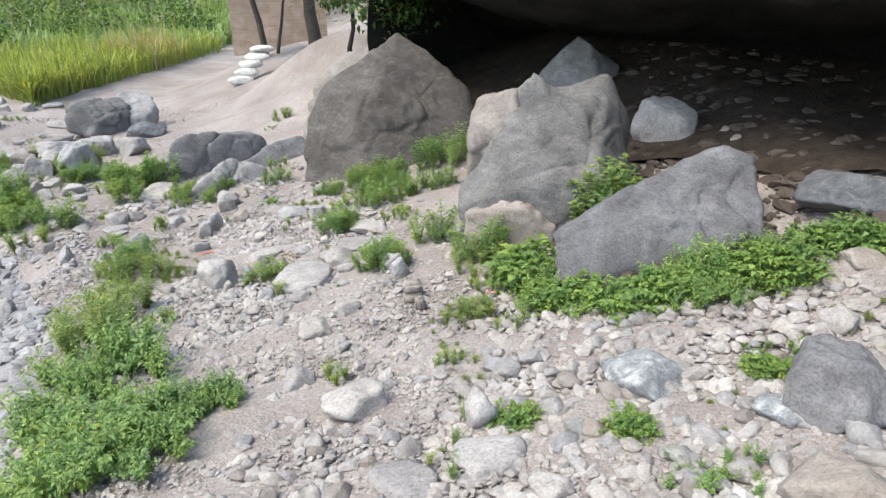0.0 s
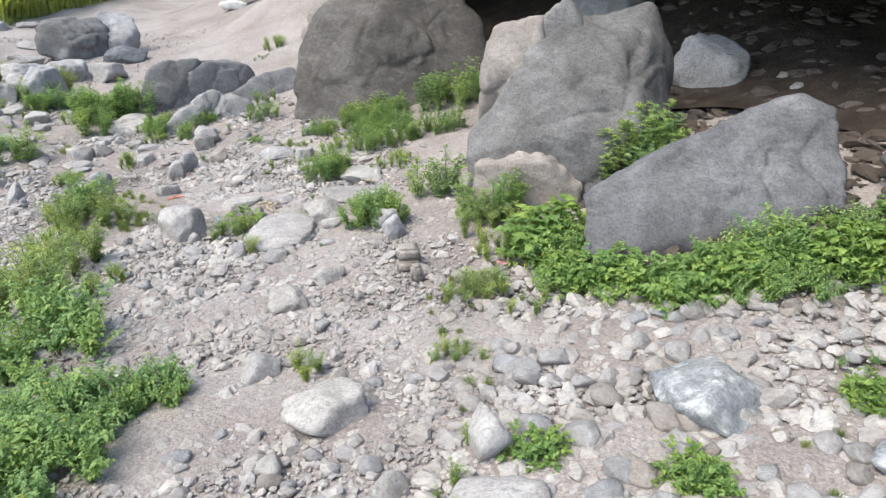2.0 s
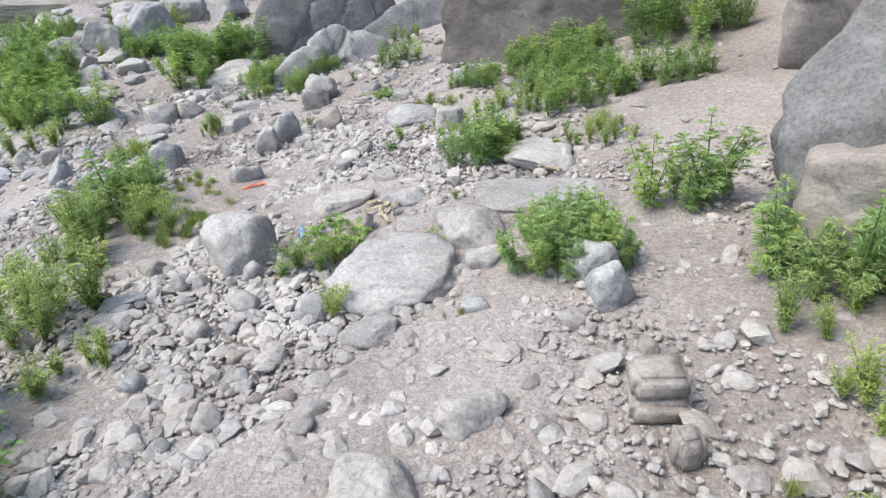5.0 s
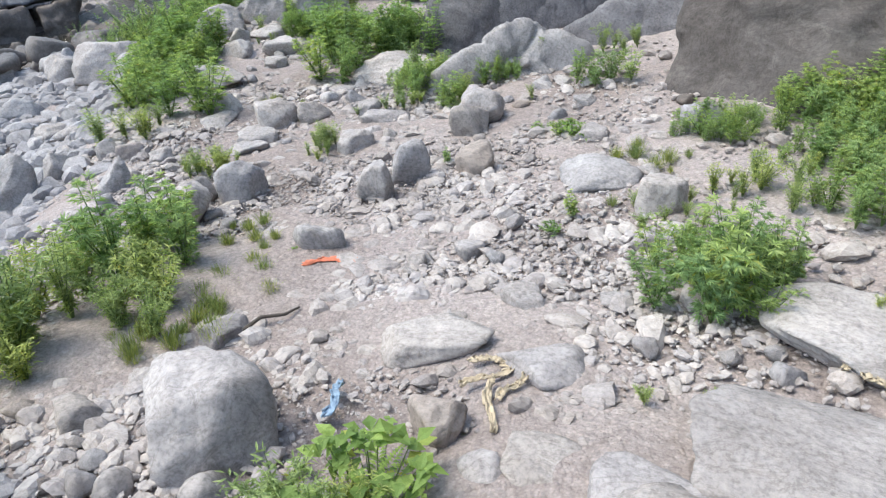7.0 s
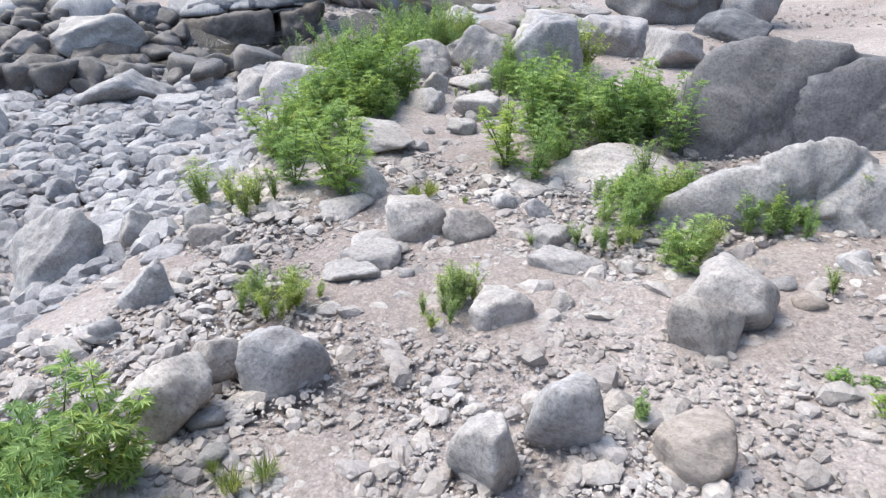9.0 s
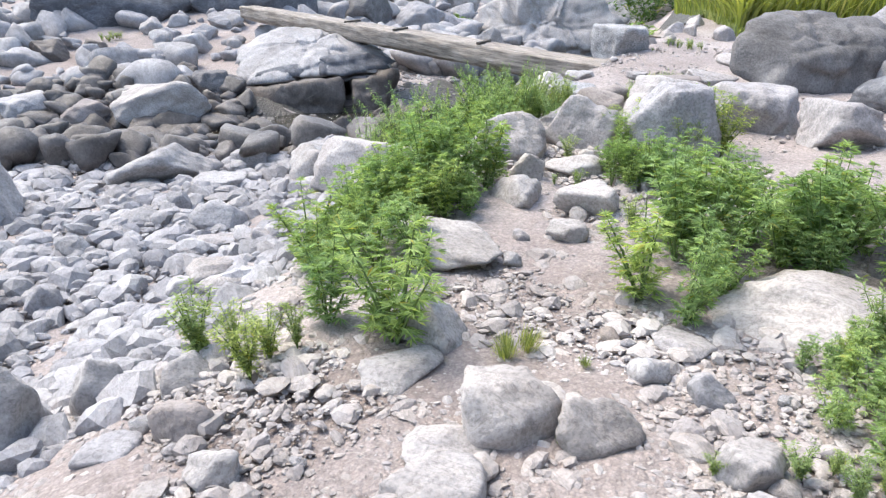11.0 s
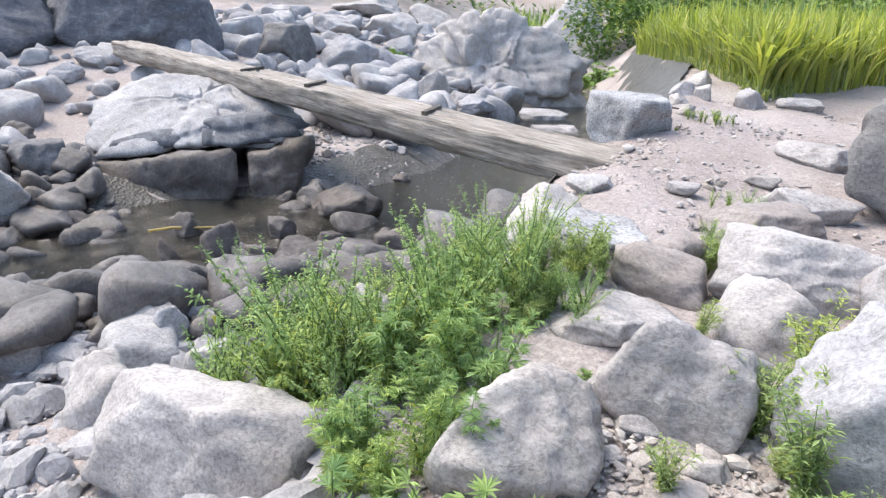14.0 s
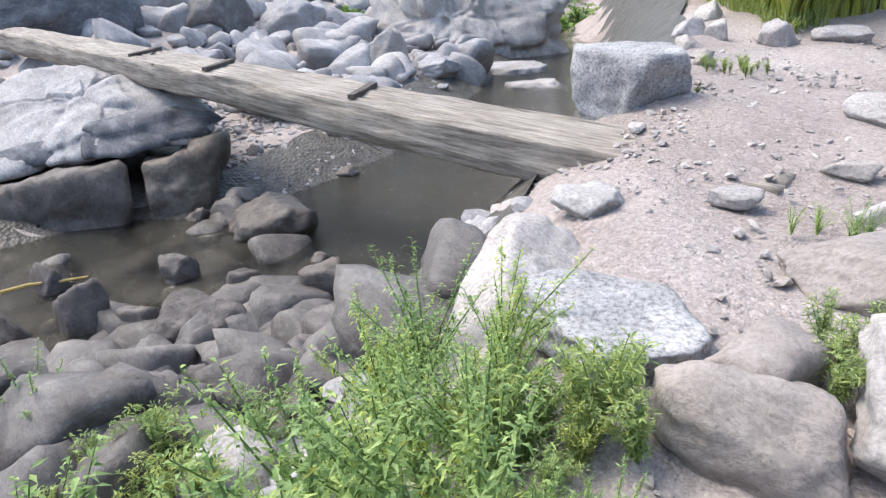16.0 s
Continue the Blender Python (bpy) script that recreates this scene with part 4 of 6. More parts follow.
boulder("r", "t", -8.41, 13.89, 0.26, 0.24, 0.09, 22)
boulder("a", "d", -14.47, 10.90, 0.26, 0.24, 0.09, 88)
boulder("s", "p", -9.72, 14.42, 0.26, 0.19, 0.07, 27)
boulder("a", "d", -14.54, 10.67, 0.26, 0.24, 0.12, 90)
boulder("r", "g", -8.36, 8.15, 0.26, 0.24, 0.05, 89)
boulder("r", "p", -1.53, 4.05, 0.26, 0.24, 0.14, 16)
boulder("a", "p", -11.83, 15.75, 0.26, 0.24, 0.15, 38)
boulder("r", "d", -13.20, 11.37, 0.26, 0.23, 0.07, 82)
boulder("a", "p", 2.11, 3.60, 0.25, 0.21, 0.13, -31)
boulder("r", "p", -5.64, 10.12, 0.25, 0.23, 0.05, 45)
boulder("s", "p", -1.80, 6.98, 0.34, 0.26, 0.10, 20)
boulder("r", "p", -2.12, 7.02, 0.26, 0.21, 0.06, 20)
boulder("r", "p", 3.01, 7.80, 0.25, 0.26, 0.08, -22)
boulder("r", "g", -6.52, 8.39, 0.25, 0.23, 0.10, 83)
boulder("r", "p", 0.17, 2.38, 0.25, 0.23, 0.09, -9)
boulder("r", "p", -12.05, 16.33, 0.25, 0.23, 0.13, 37)
boulder("a", "g", -3.76, 7.84, 0.25, 0.21, 0.17, 54)
boulder("s", "p", -6.82, 10.45, 0.25, 0.20, 0.11, 38)
boulder("s", "p", -9.87, 13.72, 0.24, 0.18, 0.05, 34)
boulder("b", "g", -3.89, 8.77, 0.24, 0.17, 0.24, 39)
boulder("s", "p", -3.11, 9.65, 0.24, 0.20, 0.06, 17)
boulder("a", "t", -3.57, 8.98, 0.24, 0.22, 0.18, 31)
boulder("s", "g", -2.43, 8.93, 0.24, 0.20, 0.05, 6)
boulder("s", "p", -2.38, 8.75, 0.24, 0.17, 0.17, 17)
boulder("a", "g", -5.62, 7.87, 0.24, 0.17, 0.21, 94)
boulder("r", "p", -10.07, 8.33, 0.23, 0.22, 0.11, 87)
boulder("a", "g", -6.73, 8.04, 0.23, 0.22, 0.23, 90)
boulder("r", "d", -11.69, 11.42, 0.23, 0.21, 0.23, 78)
boulder("r", "d", -10.67, 11.89, 0.23, 0.19, 0.11, 66)
boulder("s", "g", -6.13, 8.06, 0.23, 0.21, 0.05, 89)
boulder("r", "g", -6.53, 10.90, 0.23, 0.19, 0.08, 26)
boulder("r", "g", -8.23, 7.77, 0.23, 0.21, 0.17, 93)
boulder("r", "p", -0.16, 3.20, 0.23, 0.30, 0.23, -1)
boulder("a", "g", -0.96, 6.21, 0.22, 0.18, 0.22, 6)
boulder("a", "g", -9.74, 8.76, 0.22, 0.20, 0.18, 90)
boulder("r", "p", -12.23, 16.97, 0.22, 0.20, 0.15, 35)
boulder("a", "p", -3.92, 8.47, 0.22, 0.20, 0.22, 44)
boulder("a", "g", -9.02, 7.95, 0.22, 0.20, 0.14, 91)
boulder("r", "t", 2.96, 8.17, 0.21, 0.22, 0.11, -21)
boulder("r", "p", -4.87, 7.98, 0.21, 0.20, 0.17, 64)
boulder("b", "t", -6.11, 8.30, 0.21, 0.19, 0.11, 84)
boulder("a", "p", -1.60, 6.57, 0.21, 0.15, 0.10, 13)
boulder("a", "p", -3.56, 7.06, 0.21, 0.17, 0.09, 47)
boulder("s", "p", -6.78, 8.71, 0.21, 0.19, 0.06, 78)
boulder("r", "p", -15.44, 13.48, 0.20, 0.19, 0.11, 70)
boulder("r", "p", -11.67, 15.97, 0.20, 0.19, 0.13, 36)
boulder("s", "p", -5.00, 9.72, 0.20, 0.17, 0.10, 41)
boulder("a", "p", -8.66, 7.64, 0.20, 0.18, 0.08, 94)
boulder("r", "g", -10.39, 13.01, 0.20, 0.18, 0.13, 48)
boulder("b", "g", -8.03, 8.52, 0.19, 0.18, 0.11, 84)
boulder("b", "t", -2.48, 7.01, 0.19, 0.18, 0.11, 31)
boulder("r", "g", -9.59, 9.19, 0.19, 0.18, 0.10, 84)
boulder("a", "p", -2.59, 7.77, 0.19, 0.16, 0.08, 26)
boulder("b", "p", -8.30, 11.56, 0.19, 0.17, 0.06, 41)
boulder("r", "p", -3.60, 6.49, 0.18, 0.17, 0.08, 56)
boulder("r", "p", -8.59, 9.16, 0.18, 0.17, 0.11, 82)
boulder("a", "g", -3.42, 10.23, 0.17, 0.16, 0.07, 19)
boulder("r", "p", -2.21, 8.44, 0.17, 0.14, 0.05, 1)
boulder("a", "p", -5.78, 8.34, 0.17, 0.16, 0.09, 82)
boulder("r", "g", -5.34, 9.94, 0.17, 0.15, 0.10, 43)
boulder("r", "g", -3.93, 10.57, 0.16, 0.15, 0.09, 24)
boulder("r", "g", -5.54, 9.84, 0.16, 0.15, 0.09, 47)
boulder("a", "p", -2.92, 6.47, 0.16, 0.12, 0.10, 47)
boulder("r", "d", -10.33, 12.00, 0.16, 0.13, 0.10, 62)
boulder("a", "p", -8.01, 11.56, 0.16, 0.15, 0.06, 35)
boulder("r", "p", -2.26, 6.92, 0.16, 0.15, 0.06, 27)
boulder("r", "t", -3.86, 10.10, 0.15, 0.14, 0.06, 26)
boulder("s", "p", -3.03, 8.07, 0.15, 0.12, 0.06, 32)
boulder("a", "d", -3.67, 6.11, 0.15, 0.13, 0.08, 64)
boulder("r", "p", 0.84, 3.82, 0.14, 0.15, 0.09, -15)
boulder("s", "g", -1.55, 6.15, 0.14, 0.11, 0.05, 15)
boulder("a", "g", -3.49, 9.94, 0.14, 0.11, 0.08, 22)
boulder("a", "g", -2.93, 5.46, 0.14, 0.12, 0.07, 71)
boulder("a", "g", -5.39, 7.67, 0.13, 0.09, 0.08, 101)
boulder("r", "p", -2.27, 7.92, 0.13, 0.12, 0.03, 19)
boulder("r", "p", -2.58, 9.16, 0.13, 0.12, 0.06, 9)
boulder("s", "g", -3.24, 5.71, 0.13, 0.12, 0.04, 68)
boulder("r", "d", -2.74, 10.29, 0.13, 0.12, 0.06, 9)
boulder("b", "p", -2.88, 5.87, 0.13, 0.12, 0.08, 59)
boulder("s", "p", -4.57, 9.82, 0.12, 0.10, 0.05, 30)
boulder("s", "p", -2.33, 8.37, 0.12, 0.10, 0.07, 5)
boulder("r", "p", -3.19, 6.35, 0.12, 0.11, 0.07, 54)
boulder("s", "p", -3.48, 8.33, 0.12, 0.11, 0.02, 38)
boulder("s", "t", -2.55, 5.71, 0.12, 0.10, 0.06, 58)
boulder("a", "g", -2.20, 5.93, 0.11, 0.11, 0.04, 44)
boulder("r", "g", -6.69, 10.00, 0.11, 0.10, 0.07, 44)
boulder("r", "p", -2.74, 5.46, 0.11, 0.10, 0.02, 69)
boulder("r", "p", -6.93, 10.22, 0.11, 0.10, 0.07, 45)
boulder("r", "g", -1.63, 7.66, 0.11, 0.10, 0.05, 9)
boulder("r", "p", -1.80, 6.15, 0.10, 0.10, 0.04, 25)
boulder("r", "p", -2.06, 6.81, 0.10, 0.09, 0.04, 24)
boulder("r", "p", -2.36, 6.11, 0.09, 0.08, 0.03, 43)
boulder("a", "p", -1.91, 6.13, 0.09, 0.08, 0.05, 30)
boulder("a", "p", -3.21, 7.90, 0.09, 0.08, 0.05, 40)
boulder("s", "p", -5.14, 8.94, 0.08, 0.06, 0.05, 60)
boulder("r", "p", -2.80, 8.62, 0.08, 0.07, 0.02, 18)
boulder("a", "p", -2.73, 6.24, 0.06, 0.05, 0.03, 48)
boulder("r", "p", -7.86, 11.51, 0.04, 0.04, 0.01, 33)

# stones that stand out of the shallow stream
boulder("r", "d", -13.79, 12.96, 0.87, 0.70, 0.31, 56, -1.66, label="wet dark brown stone standing out of the shallow stream")
boulder("a", "d", -12.97, 11.30, 0.36, 0.28, 0.40, 56, -1.66, label="wet dark brown stone standing out of the shallow stream")
boulder("r", "c", -12.36, 11.92, 0.63, 0.50, 0.31, 56, -1.66, label="brownish grey stone standing out of the shallow stream")
boulder("r", "g", -11.98, 11.49, 0.31, 0.24, 0.23, 56, -1.66, label="pale grey stone standing out of the shallow stream")
boulder("a", "g", -11.48, 11.83, 0.67, 0.53, 0.37, 56, -1.66, label="pale grey stone standing out of the shallow stream")
boulder("a", "d", -12.39, 12.79, 0.38, 0.30, 0.29, 56, -1.66, label="wet dark brown stone standing out of the shallow stream")
boulder("r", "e", -11.90, 11.81, 0.30, 0.24, 0.17, 56, -1.66, label="streaked grey stone standing out of the shallow stream")
boulder("a", "d", -13.32, 12.01, 0.30, 0.24, 0.24, 56, -1.66, label="wet dark brown stone standing out of the shallow stream")
boulder("a", "d", -13.78, 11.19, 0.30, 0.24, 0.27, 56, -1.66, label="wet dark brown stone standing out of the shallow stream")
boulder("r", "d", -13.17, 10.89, 0.22, 0.18, 0.24, 56, -1.66, label="wet dark brown stone standing out of the shallow stream")
boulder("r", "d", -14.54, 12.53, 0.24, 0.19, 0.15, 56, -1.66, label="wet dark brown stone standing out of the shallow stream")
boulder("r", "d", -12.88, 12.37, 0.29, 0.23, 0.17, 56, -1.66, label="wet dark brown stone standing out of the shallow stream")
boulder("a", "k", -12.22, 10.87, 0.34, 0.27, 0.30, 56, -1.66, label="dark slate-grey stone standing out of the shallow stream")
boulder("r", "c", -11.96, 12.94, 0.31, 0.24, 0.34, 56, -1.66, label="brownish grey stone standing out of the shallow stream")
boulder("r", "e", -11.74, 12.48, 0.42, 0.33, 0.28, 56, -1.66, label="streaked grey stone standing out of the shallow stream")
boulder("a", "d", -12.71, 11.58, 0.30, 0.24, 0.21, 56, -1.66, label="wet dark brown stone standing out of the shallow stream")


# ---- plants ----
UP = Vector((0, 0, 1))


def blade(base, way, up, length, width):
    """A small plain leaf of two triangles."""
    way = way.normalized()
    side = way.cross(up)
    side = side.normalized() if side.length > 1e-4 else way.orthogonal()
    mid = base + way * length * 0.45
    return [base, mid + side * width / 2, base + way * length - up * length * 0.2, mid - side * width / 2], [(0, 1, 2), (0, 2, 3)]


def aim(rng, tilt):
    a = rng.uniform(0, 2 * math.pi)
    return Vector((math.cos(a), math.sin(a), tilt))


def finger_leaf(base, way, size, rng, fingers=5):
    """A small hemp leaf of narrow flat fingers."""
    way = way.normalized()
    side = way.cross(UP).normalized()
    out = []
    for k in range(fingers):
        a = (k - (fingers - 1) / 2) * 0.45
        out.append(blade(base, way * math.cos(a) + side * math.sin(a) - UP * 0.15 * abs(a), UP, size * (1 - 0.22 * abs(a)) * rng.uniform(0.85, 1.1), size * 0.16))
    return out


def hemp_parts(seed):
    """Several stems from one root, feathered with fingered leaves to the outline of a loose dome."""
    rng = random.Random(seed)
    stems, leaves = [], []
    for k in range(6):
        lean = aim(rng, 0) * (rng.uniform(0.12, 0.42) if k else 0.05)
        tall = rng.uniform(0.62, 0.95) if k else 0.98
        line = [Vector((0, 0, -0.05)), lean * 0.45 + UP * tall * 0.5, lean + UP * tall]
        stems.append(tube(line, [0.012, 0.009, 0.003], 4))
        for j in range(11):
            h = 0.14 + 0.08 * j
            p = line[0].lerp(line[1], h * 2) if h < 0.5 else line[1].lerp(line[2], h * 2 - 1)
            for _ in range(3):
                d = aim(rng, rng.uniform(0.1, 0.8))
                q = p + d.normalized() * 0.19 * (1.15 - 0.8 * h) * rng.uniform(0.3, 1.0)
                leaves += finger_leaf(q, aim(rng, rng.uniform(-0.4, 0.6)) + d * 0.7, rng.uniform(0.07, 0.14), rng, rng.choice((5, 5, 7)))
        for _ in range(3):
            leaves += finger_leaf(line[2], aim(rng, 0.9), 0.09, rng, 5)
    return stems, leaves


def leafy_parts(seed):
    """A dense low weed with broad pointed leaves in pairs."""
    rng = random.Random(seed)
    stems, leaves = [], []
    for _ in range(13):
        lean = aim(rng, 0) * rng.uniform(0.1, 0.62)
        tall = rng.uniform(0.5, 1.0)
        line = [Vector((0, 0, -0.05)), lean * 0.4 + UP * tall * 0.55, lean + UP * tall]
        stems.append(tube(line, [0.009, 0.007, 0.003], 4))
        for k in range(10):
            s = 0.25 + 0.08 * k
            p = line[0].lerp(line[1], s * 2) if s < 0.5 else line[1].lerp(line[2], s * 2 - 1)
            d = aim(rng, rng.uniform(-0.3, 0.35))
            for way in (d, Vector((-d.x, -d.y, d.z))):
                size = rng.uniform(0.10, 0.19) * (1.15 - 0.45 * s)
                leaves.append(leaf(p, way, UP, size, size * 0.5, rng.uniform(0.1, 0.4)))
    return stems, leaves


def weed_parts(seed):
    rng = random.Random(seed)
    stems, leaves = [], []
    for _ in range(9):
        lean = aim(rng, 0) * rng.uniform(0.05, 0.42)
        tall = rng.uniform(0.6, 1.0)
        line = [Vector((0, 0, -0.05)), lean * 0.35 + UP * tall * 0.5, lean + UP * tall]
        stems.append(tube(line, [0.011, 0.008, 0.003], 4))
        for k in range(46):
            s = rng.uniform(0.18, 1.0)
            p = line[0].lerp(line[1], s * 2) if s < 0.5 else line[1].lerp(line[2], s * 2 - 1)
            for _ in range(2):
                leaves.append(blade(p + aim(rng, 0) * rng.uniform(0, 0.09), aim(rng, rng.uniform(-0.3, 0.9)), UP, rng.uniform(0.05, 0.13), rng.uniform(0.014, 0.030)))
    return stems, leaves


def nettle_parts(seed):
    rng = random.Random(seed)
    stems, leaves = [], []
    for _ in range(9):
        lean = aim(rng, 0) * rng.uniform(0.08, 0.5)
        tall = rng.uniform(0.55, 1.0)
        line = [Vector((0, 0, -0.05)), lean * 0.3 + UP * tall * 0.5, lean + UP * tall]
        stems.append(tube(line, [0.007, 0.006, 0.002], 4))
        for k in range(32):
            s = 0.10 + 0.027 * k
            p = line[0].lerp(line[1], s * 2) if s < 0.5 else line[1].lerp(line[2], s * 2 - 1)
            for _ in range(3):
                size = rng.uniform(0.03, 0.085) * (1.15 - 0.5 * s)
                leaves.append(leaf(p + aim(rng, 0) * 0.02, aim(rng, rng.uniform(-0.6, 0.7)), UP, size, size * 0.3, rng.uniform(0.1, 0.5)))
        for k in range(22):
            p = line[1].lerp(line[2], rng.uniform(0.5, 1.06))
            leaves.append(blade(p, aim(rng, rng.uniform(0.0, 0.9)), UP, rng.uniform(0.02, 0.045), 0.014))
    return stems, leaves


def cover_parts(seed):
    rng = random.Random(seed)
    stems, leaves = [], []
    for _ in range(30):
        d = aim(rng, 0) * rng.uniform(0.05, 0.9)
        p = d + UP * rng.uniform(0.15, 1.0) * (1.1 - 0.6 * d.length)
        stems.append(tube([(d.x * 0.4, d.y * 0.4, -0.05), p], [0.012, 0.006], 4))
        for _ in range(6):
            size = rng.uniform(0.11, 0.32)
            leaves.append(leaf(p + aim(rng, 0) * 0.07, aim(rng, rng.uniform(-0.3, 0.5)), UP, size, size * rng.uniform(0.45, 0.75), rng.uniform(0.05, 0.35)))
    for _ in range(5):
        way = aim(rng, rng.uniform(0.5, 1.1)).normalized()
        side = way.cross(UP).normalized()
        for k in range(14):
            s = 0.15 + 0.06 * k
            p = way * s - UP * 0.35 * s * s
            for g in (1, -1):
                leaves.append(leaf(p, side * g + way * 0.5, UP, 0.24 * (1.05 - s), 0.05, 0.1))
    return stems, leaves


def grassy_parts(seed):
    rng = random.Random(seed)
    stems, leaves = [], []
    for _ in range(5):
        stems.append(tube([(0, 0, -0.05), aim(rng, 0) * 0.2 + UP * rng.uniform(0.6, 1)], [0.007, 0.003], 4))
    for _ in range(150):
        d = aim(rng, 0)
        p = d * rng.uniform(0, 0.22)
        leaves.append(leaf(p, d * rng.uniform(0.1, 0.8) + UP, d, rng.uniform(0.4, 0.95), rng.uniform(0.018, 0.035), rng.uniform(-0.2, 0.3)))
    return stems, leaves


PLANTS = {"hemp": (hemp_parts, "hemp_plant", "leafy green hemp plant with fingered leaves", 4), "weed": (weed_parts, "weed", "bushy light-green weed with narrow leaves", 4),
          "nettle": (nettle_parts, "tall_weed", "tall thin-stemmed weed with drooping leaves", 4), "leafy": (leafy_parts, "broad_leaved_weed", "dense green weed with broad pointed leaves", 4), "cover": (cover_parts, "creeper", "low bright-green broad-leaved creeper with ferns", 3),
          "grassy": (grassy_parts, "grass_tuft", "loose tuft of yellowish-green grass", 3)}
SEEDBED = {}
for kind, (maker, plant_name, words, count) in PLANTS.items():
    for k in range(count):
        stems, leaves = maker(900 + k * 7)
        SEEDBED[kind, k] = (mesh_of("stem", *joined(stems), STEM), mesh_of("foliage", *joined(leaves), LEAF[kind], False))
grown = random.Random(77)


def plant(kind, x, y, size, z=None):
    maker, plant_name, words, count = PLANTS[kind]
    stem, foliage = SEEDBED[kind, grown.randrange(count)]
    root = new(plant_name)
    part("stem", stem, root)["kind"] = "stuff"
    part("foliage", foliage, root)["kind"] = "stuff"
    wide = size * grown.uniform(0.9, 1.25)
    root.matrix_world = pose(x, y, (float(height(x, y)) if z is None else z) + 0.01, grown.uniform(-9, 9), grown.uniform(-9, 9), grown.uniform(0, 360)) @ Matrix.Diagonal((wide, wide, size, 1))
    where = "by the stream" if along(BANK, np.array(x), np.array(y)) > -0.6 else "among stones"
    tall = "knee-high" if size > 0.42 else "ankle-high"
    return tagged(root, f"{tall} {words} {where}", "plant", f"{plant_name} clumps")


def patch(kind, x, y, w, d, h, yaw, dense=1.0):
    """A clump of plants about w wide, d deep and h high."""
    gap = min(max(0.40 * h, 0.09), 0.26)
    n = max(1, min(20 if w < 0.9 else 40, round(dense * w * d * 0.8 / (gap * gap))))
    n = max(1, round(0.68 * n)) if kind == "weed" else n
    a = radians(yaw)
    for i in range(n):
        r, s = math.sqrt((i + 0.5) / n), i * 2.4 + grown.uniform(-0.5, 0.5)
        u, v = 0.46 * w * r * math.cos(s), 0.46 * d * r * math.sin(s)
        plant(kind, x + u * math.cos(a) - v * math.sin(a), y + u * math.sin(a) + v * math.cos(a), h * grown.uniform(0.5, 1.08) * (1.05 - 0.25 * r))




# ---- clumps of plants ----
patch("leafy", -2.55, 3.35, 1.0, 1.3, 0.42, 37, 1.3)
patch("weed", -4.0, 5.8, 1.0, 0.8, 0.55, 33, 1.1)
patch("leafy", -3.3, 4.3, 1.2, 1.2, 0.60, 32, 1.0)
patch("weed", -3.75, 5.05, 1.0, 0.8, 0.6, 32, 1.0)
patch("leafy", -2.1, 3.75, 0.55, 0.4, 0.26, 26, 0.8)
patch("leafy", -3.1, 3.2, 0.9, 0.8, 0.55, 38, 1.0)
patch("weed", -4.25, 6.49, 0.69, 0.41, 0.36, 30, 0.8)
patch("hemp", -7.20, 9.35, 0.9, 0.6, 0.52, 36, 1.0)
patch("hemp", -8.05, 9.85, 0.8, 0.6, 0.50, 40, 1.2)
patch("weed", -6.46, 8.60, 0.68, 0.41, 0.46, 35, 1.0)
patch("hemp", -6.04, 11.09, 1.42, 0.85, 0.66, 27, 1.2)
patch("weed", -7.55, 11.87, 0.84, 0.51, 0.44, 31, 1.0)
patch("weed", -5.06, 10.59, 0.52, 0.31, 0.37, 24, 1.0)
patch("weed", -2.58, 6.52, 0.38, 0.23, 0.25, 19, 1.0)
patch("weed", -4.81, 8.94, 0.32, 0.19, 0.22, 26, 1.0)
patch("hemp", -1.97, 8.21, 0.58, 0.35, 0.31, 11, 1.0)
patch("hemp", -1.15, 6.50, 0.64, 0.38, 0.38, 8, 1.4)
patch("hemp", -1.70, 9.99, 1.13, 0.68, 0.35, 8, 1.0)
patch("hemp", -0.53, 10.15, 1.22, 0.73, 0.58, 2, 1.2)
patch("hemp", -0.61, 7.10, 0.49, 0.29, 0.52, 3, 2.0)
patch("hemp", -0.11, 6.23, 0.58, 0.35, 0.56, -1, 2.0)
patch("cover", 0.28, 5.44, 0.49, 0.29, 0.40, -5, 2.0)
patch("cover", 0.55, 4.85, 0.7, 0.4, 0.24, -8, 0.8)
patch("leafy", 0.35, 5.3, 0.5, 0.4, 0.34, -8, 0.9)
patch("cover", 1.15, 4.55, 0.9, 0.5, 0.26, -10, 0.8)
patch("leafy", 1.55, 4.75, 0.9, 0.35, 0.40, -5, 0.8)
patch("cover", 2.0, 4.5, 0.95, 0.5, 0.26, -20, 0.7)
patch("leafy", 2.1, 4.75, 0.8, 0.35, 0.38, -5, 0.8)
patch("cover", 2.75, 4.70, 0.86, 0.45, 0.24, -31, 0.7)
patch("leafy", 1.5, 4.3, 0.8, 0.35, 0.24, -13, 0.6)
patch("grassy", -0.42, 4.6, 0.4, 1.2, 0.09, 0, 0.25)
patch("grassy", -3.85, 7.35, 0.5, 0.6, 0.12, 0, 0.35)
patch("grassy", -4.2, 7.75, 0.5, 0.4, 0.14, 0, 0.35)
patch("weed", -2.3, 8.7, 0.6, 0.5, 0.13, 0, 0.5)
patch("weed", -1.9, 9.0, 0.7, 0.5, 0.2, 0, 0.6)
patch("grassy", -2.6, 9.3, 0.6, 0.4, 0.12, 0, 0.3)
patch("hemp", -1.4, 8.9, 0.8, 0.5, 0.3, 0, 0.8)
patch("weed", -1.2, 8.2, 0.7, 0.5, 0.2, 0, 0.6)
patch("hemp", -0.8, 9.1, 0.9, 0.5, 0.36, 0, 0.8)
patch("leafy", -2.0, 6.75, 0.3, 0.25, 0.14, 0, 0.8)
patch("weed", 0.15, 4.6, 0.4, 0.4, 0.16, 0, 0.5)
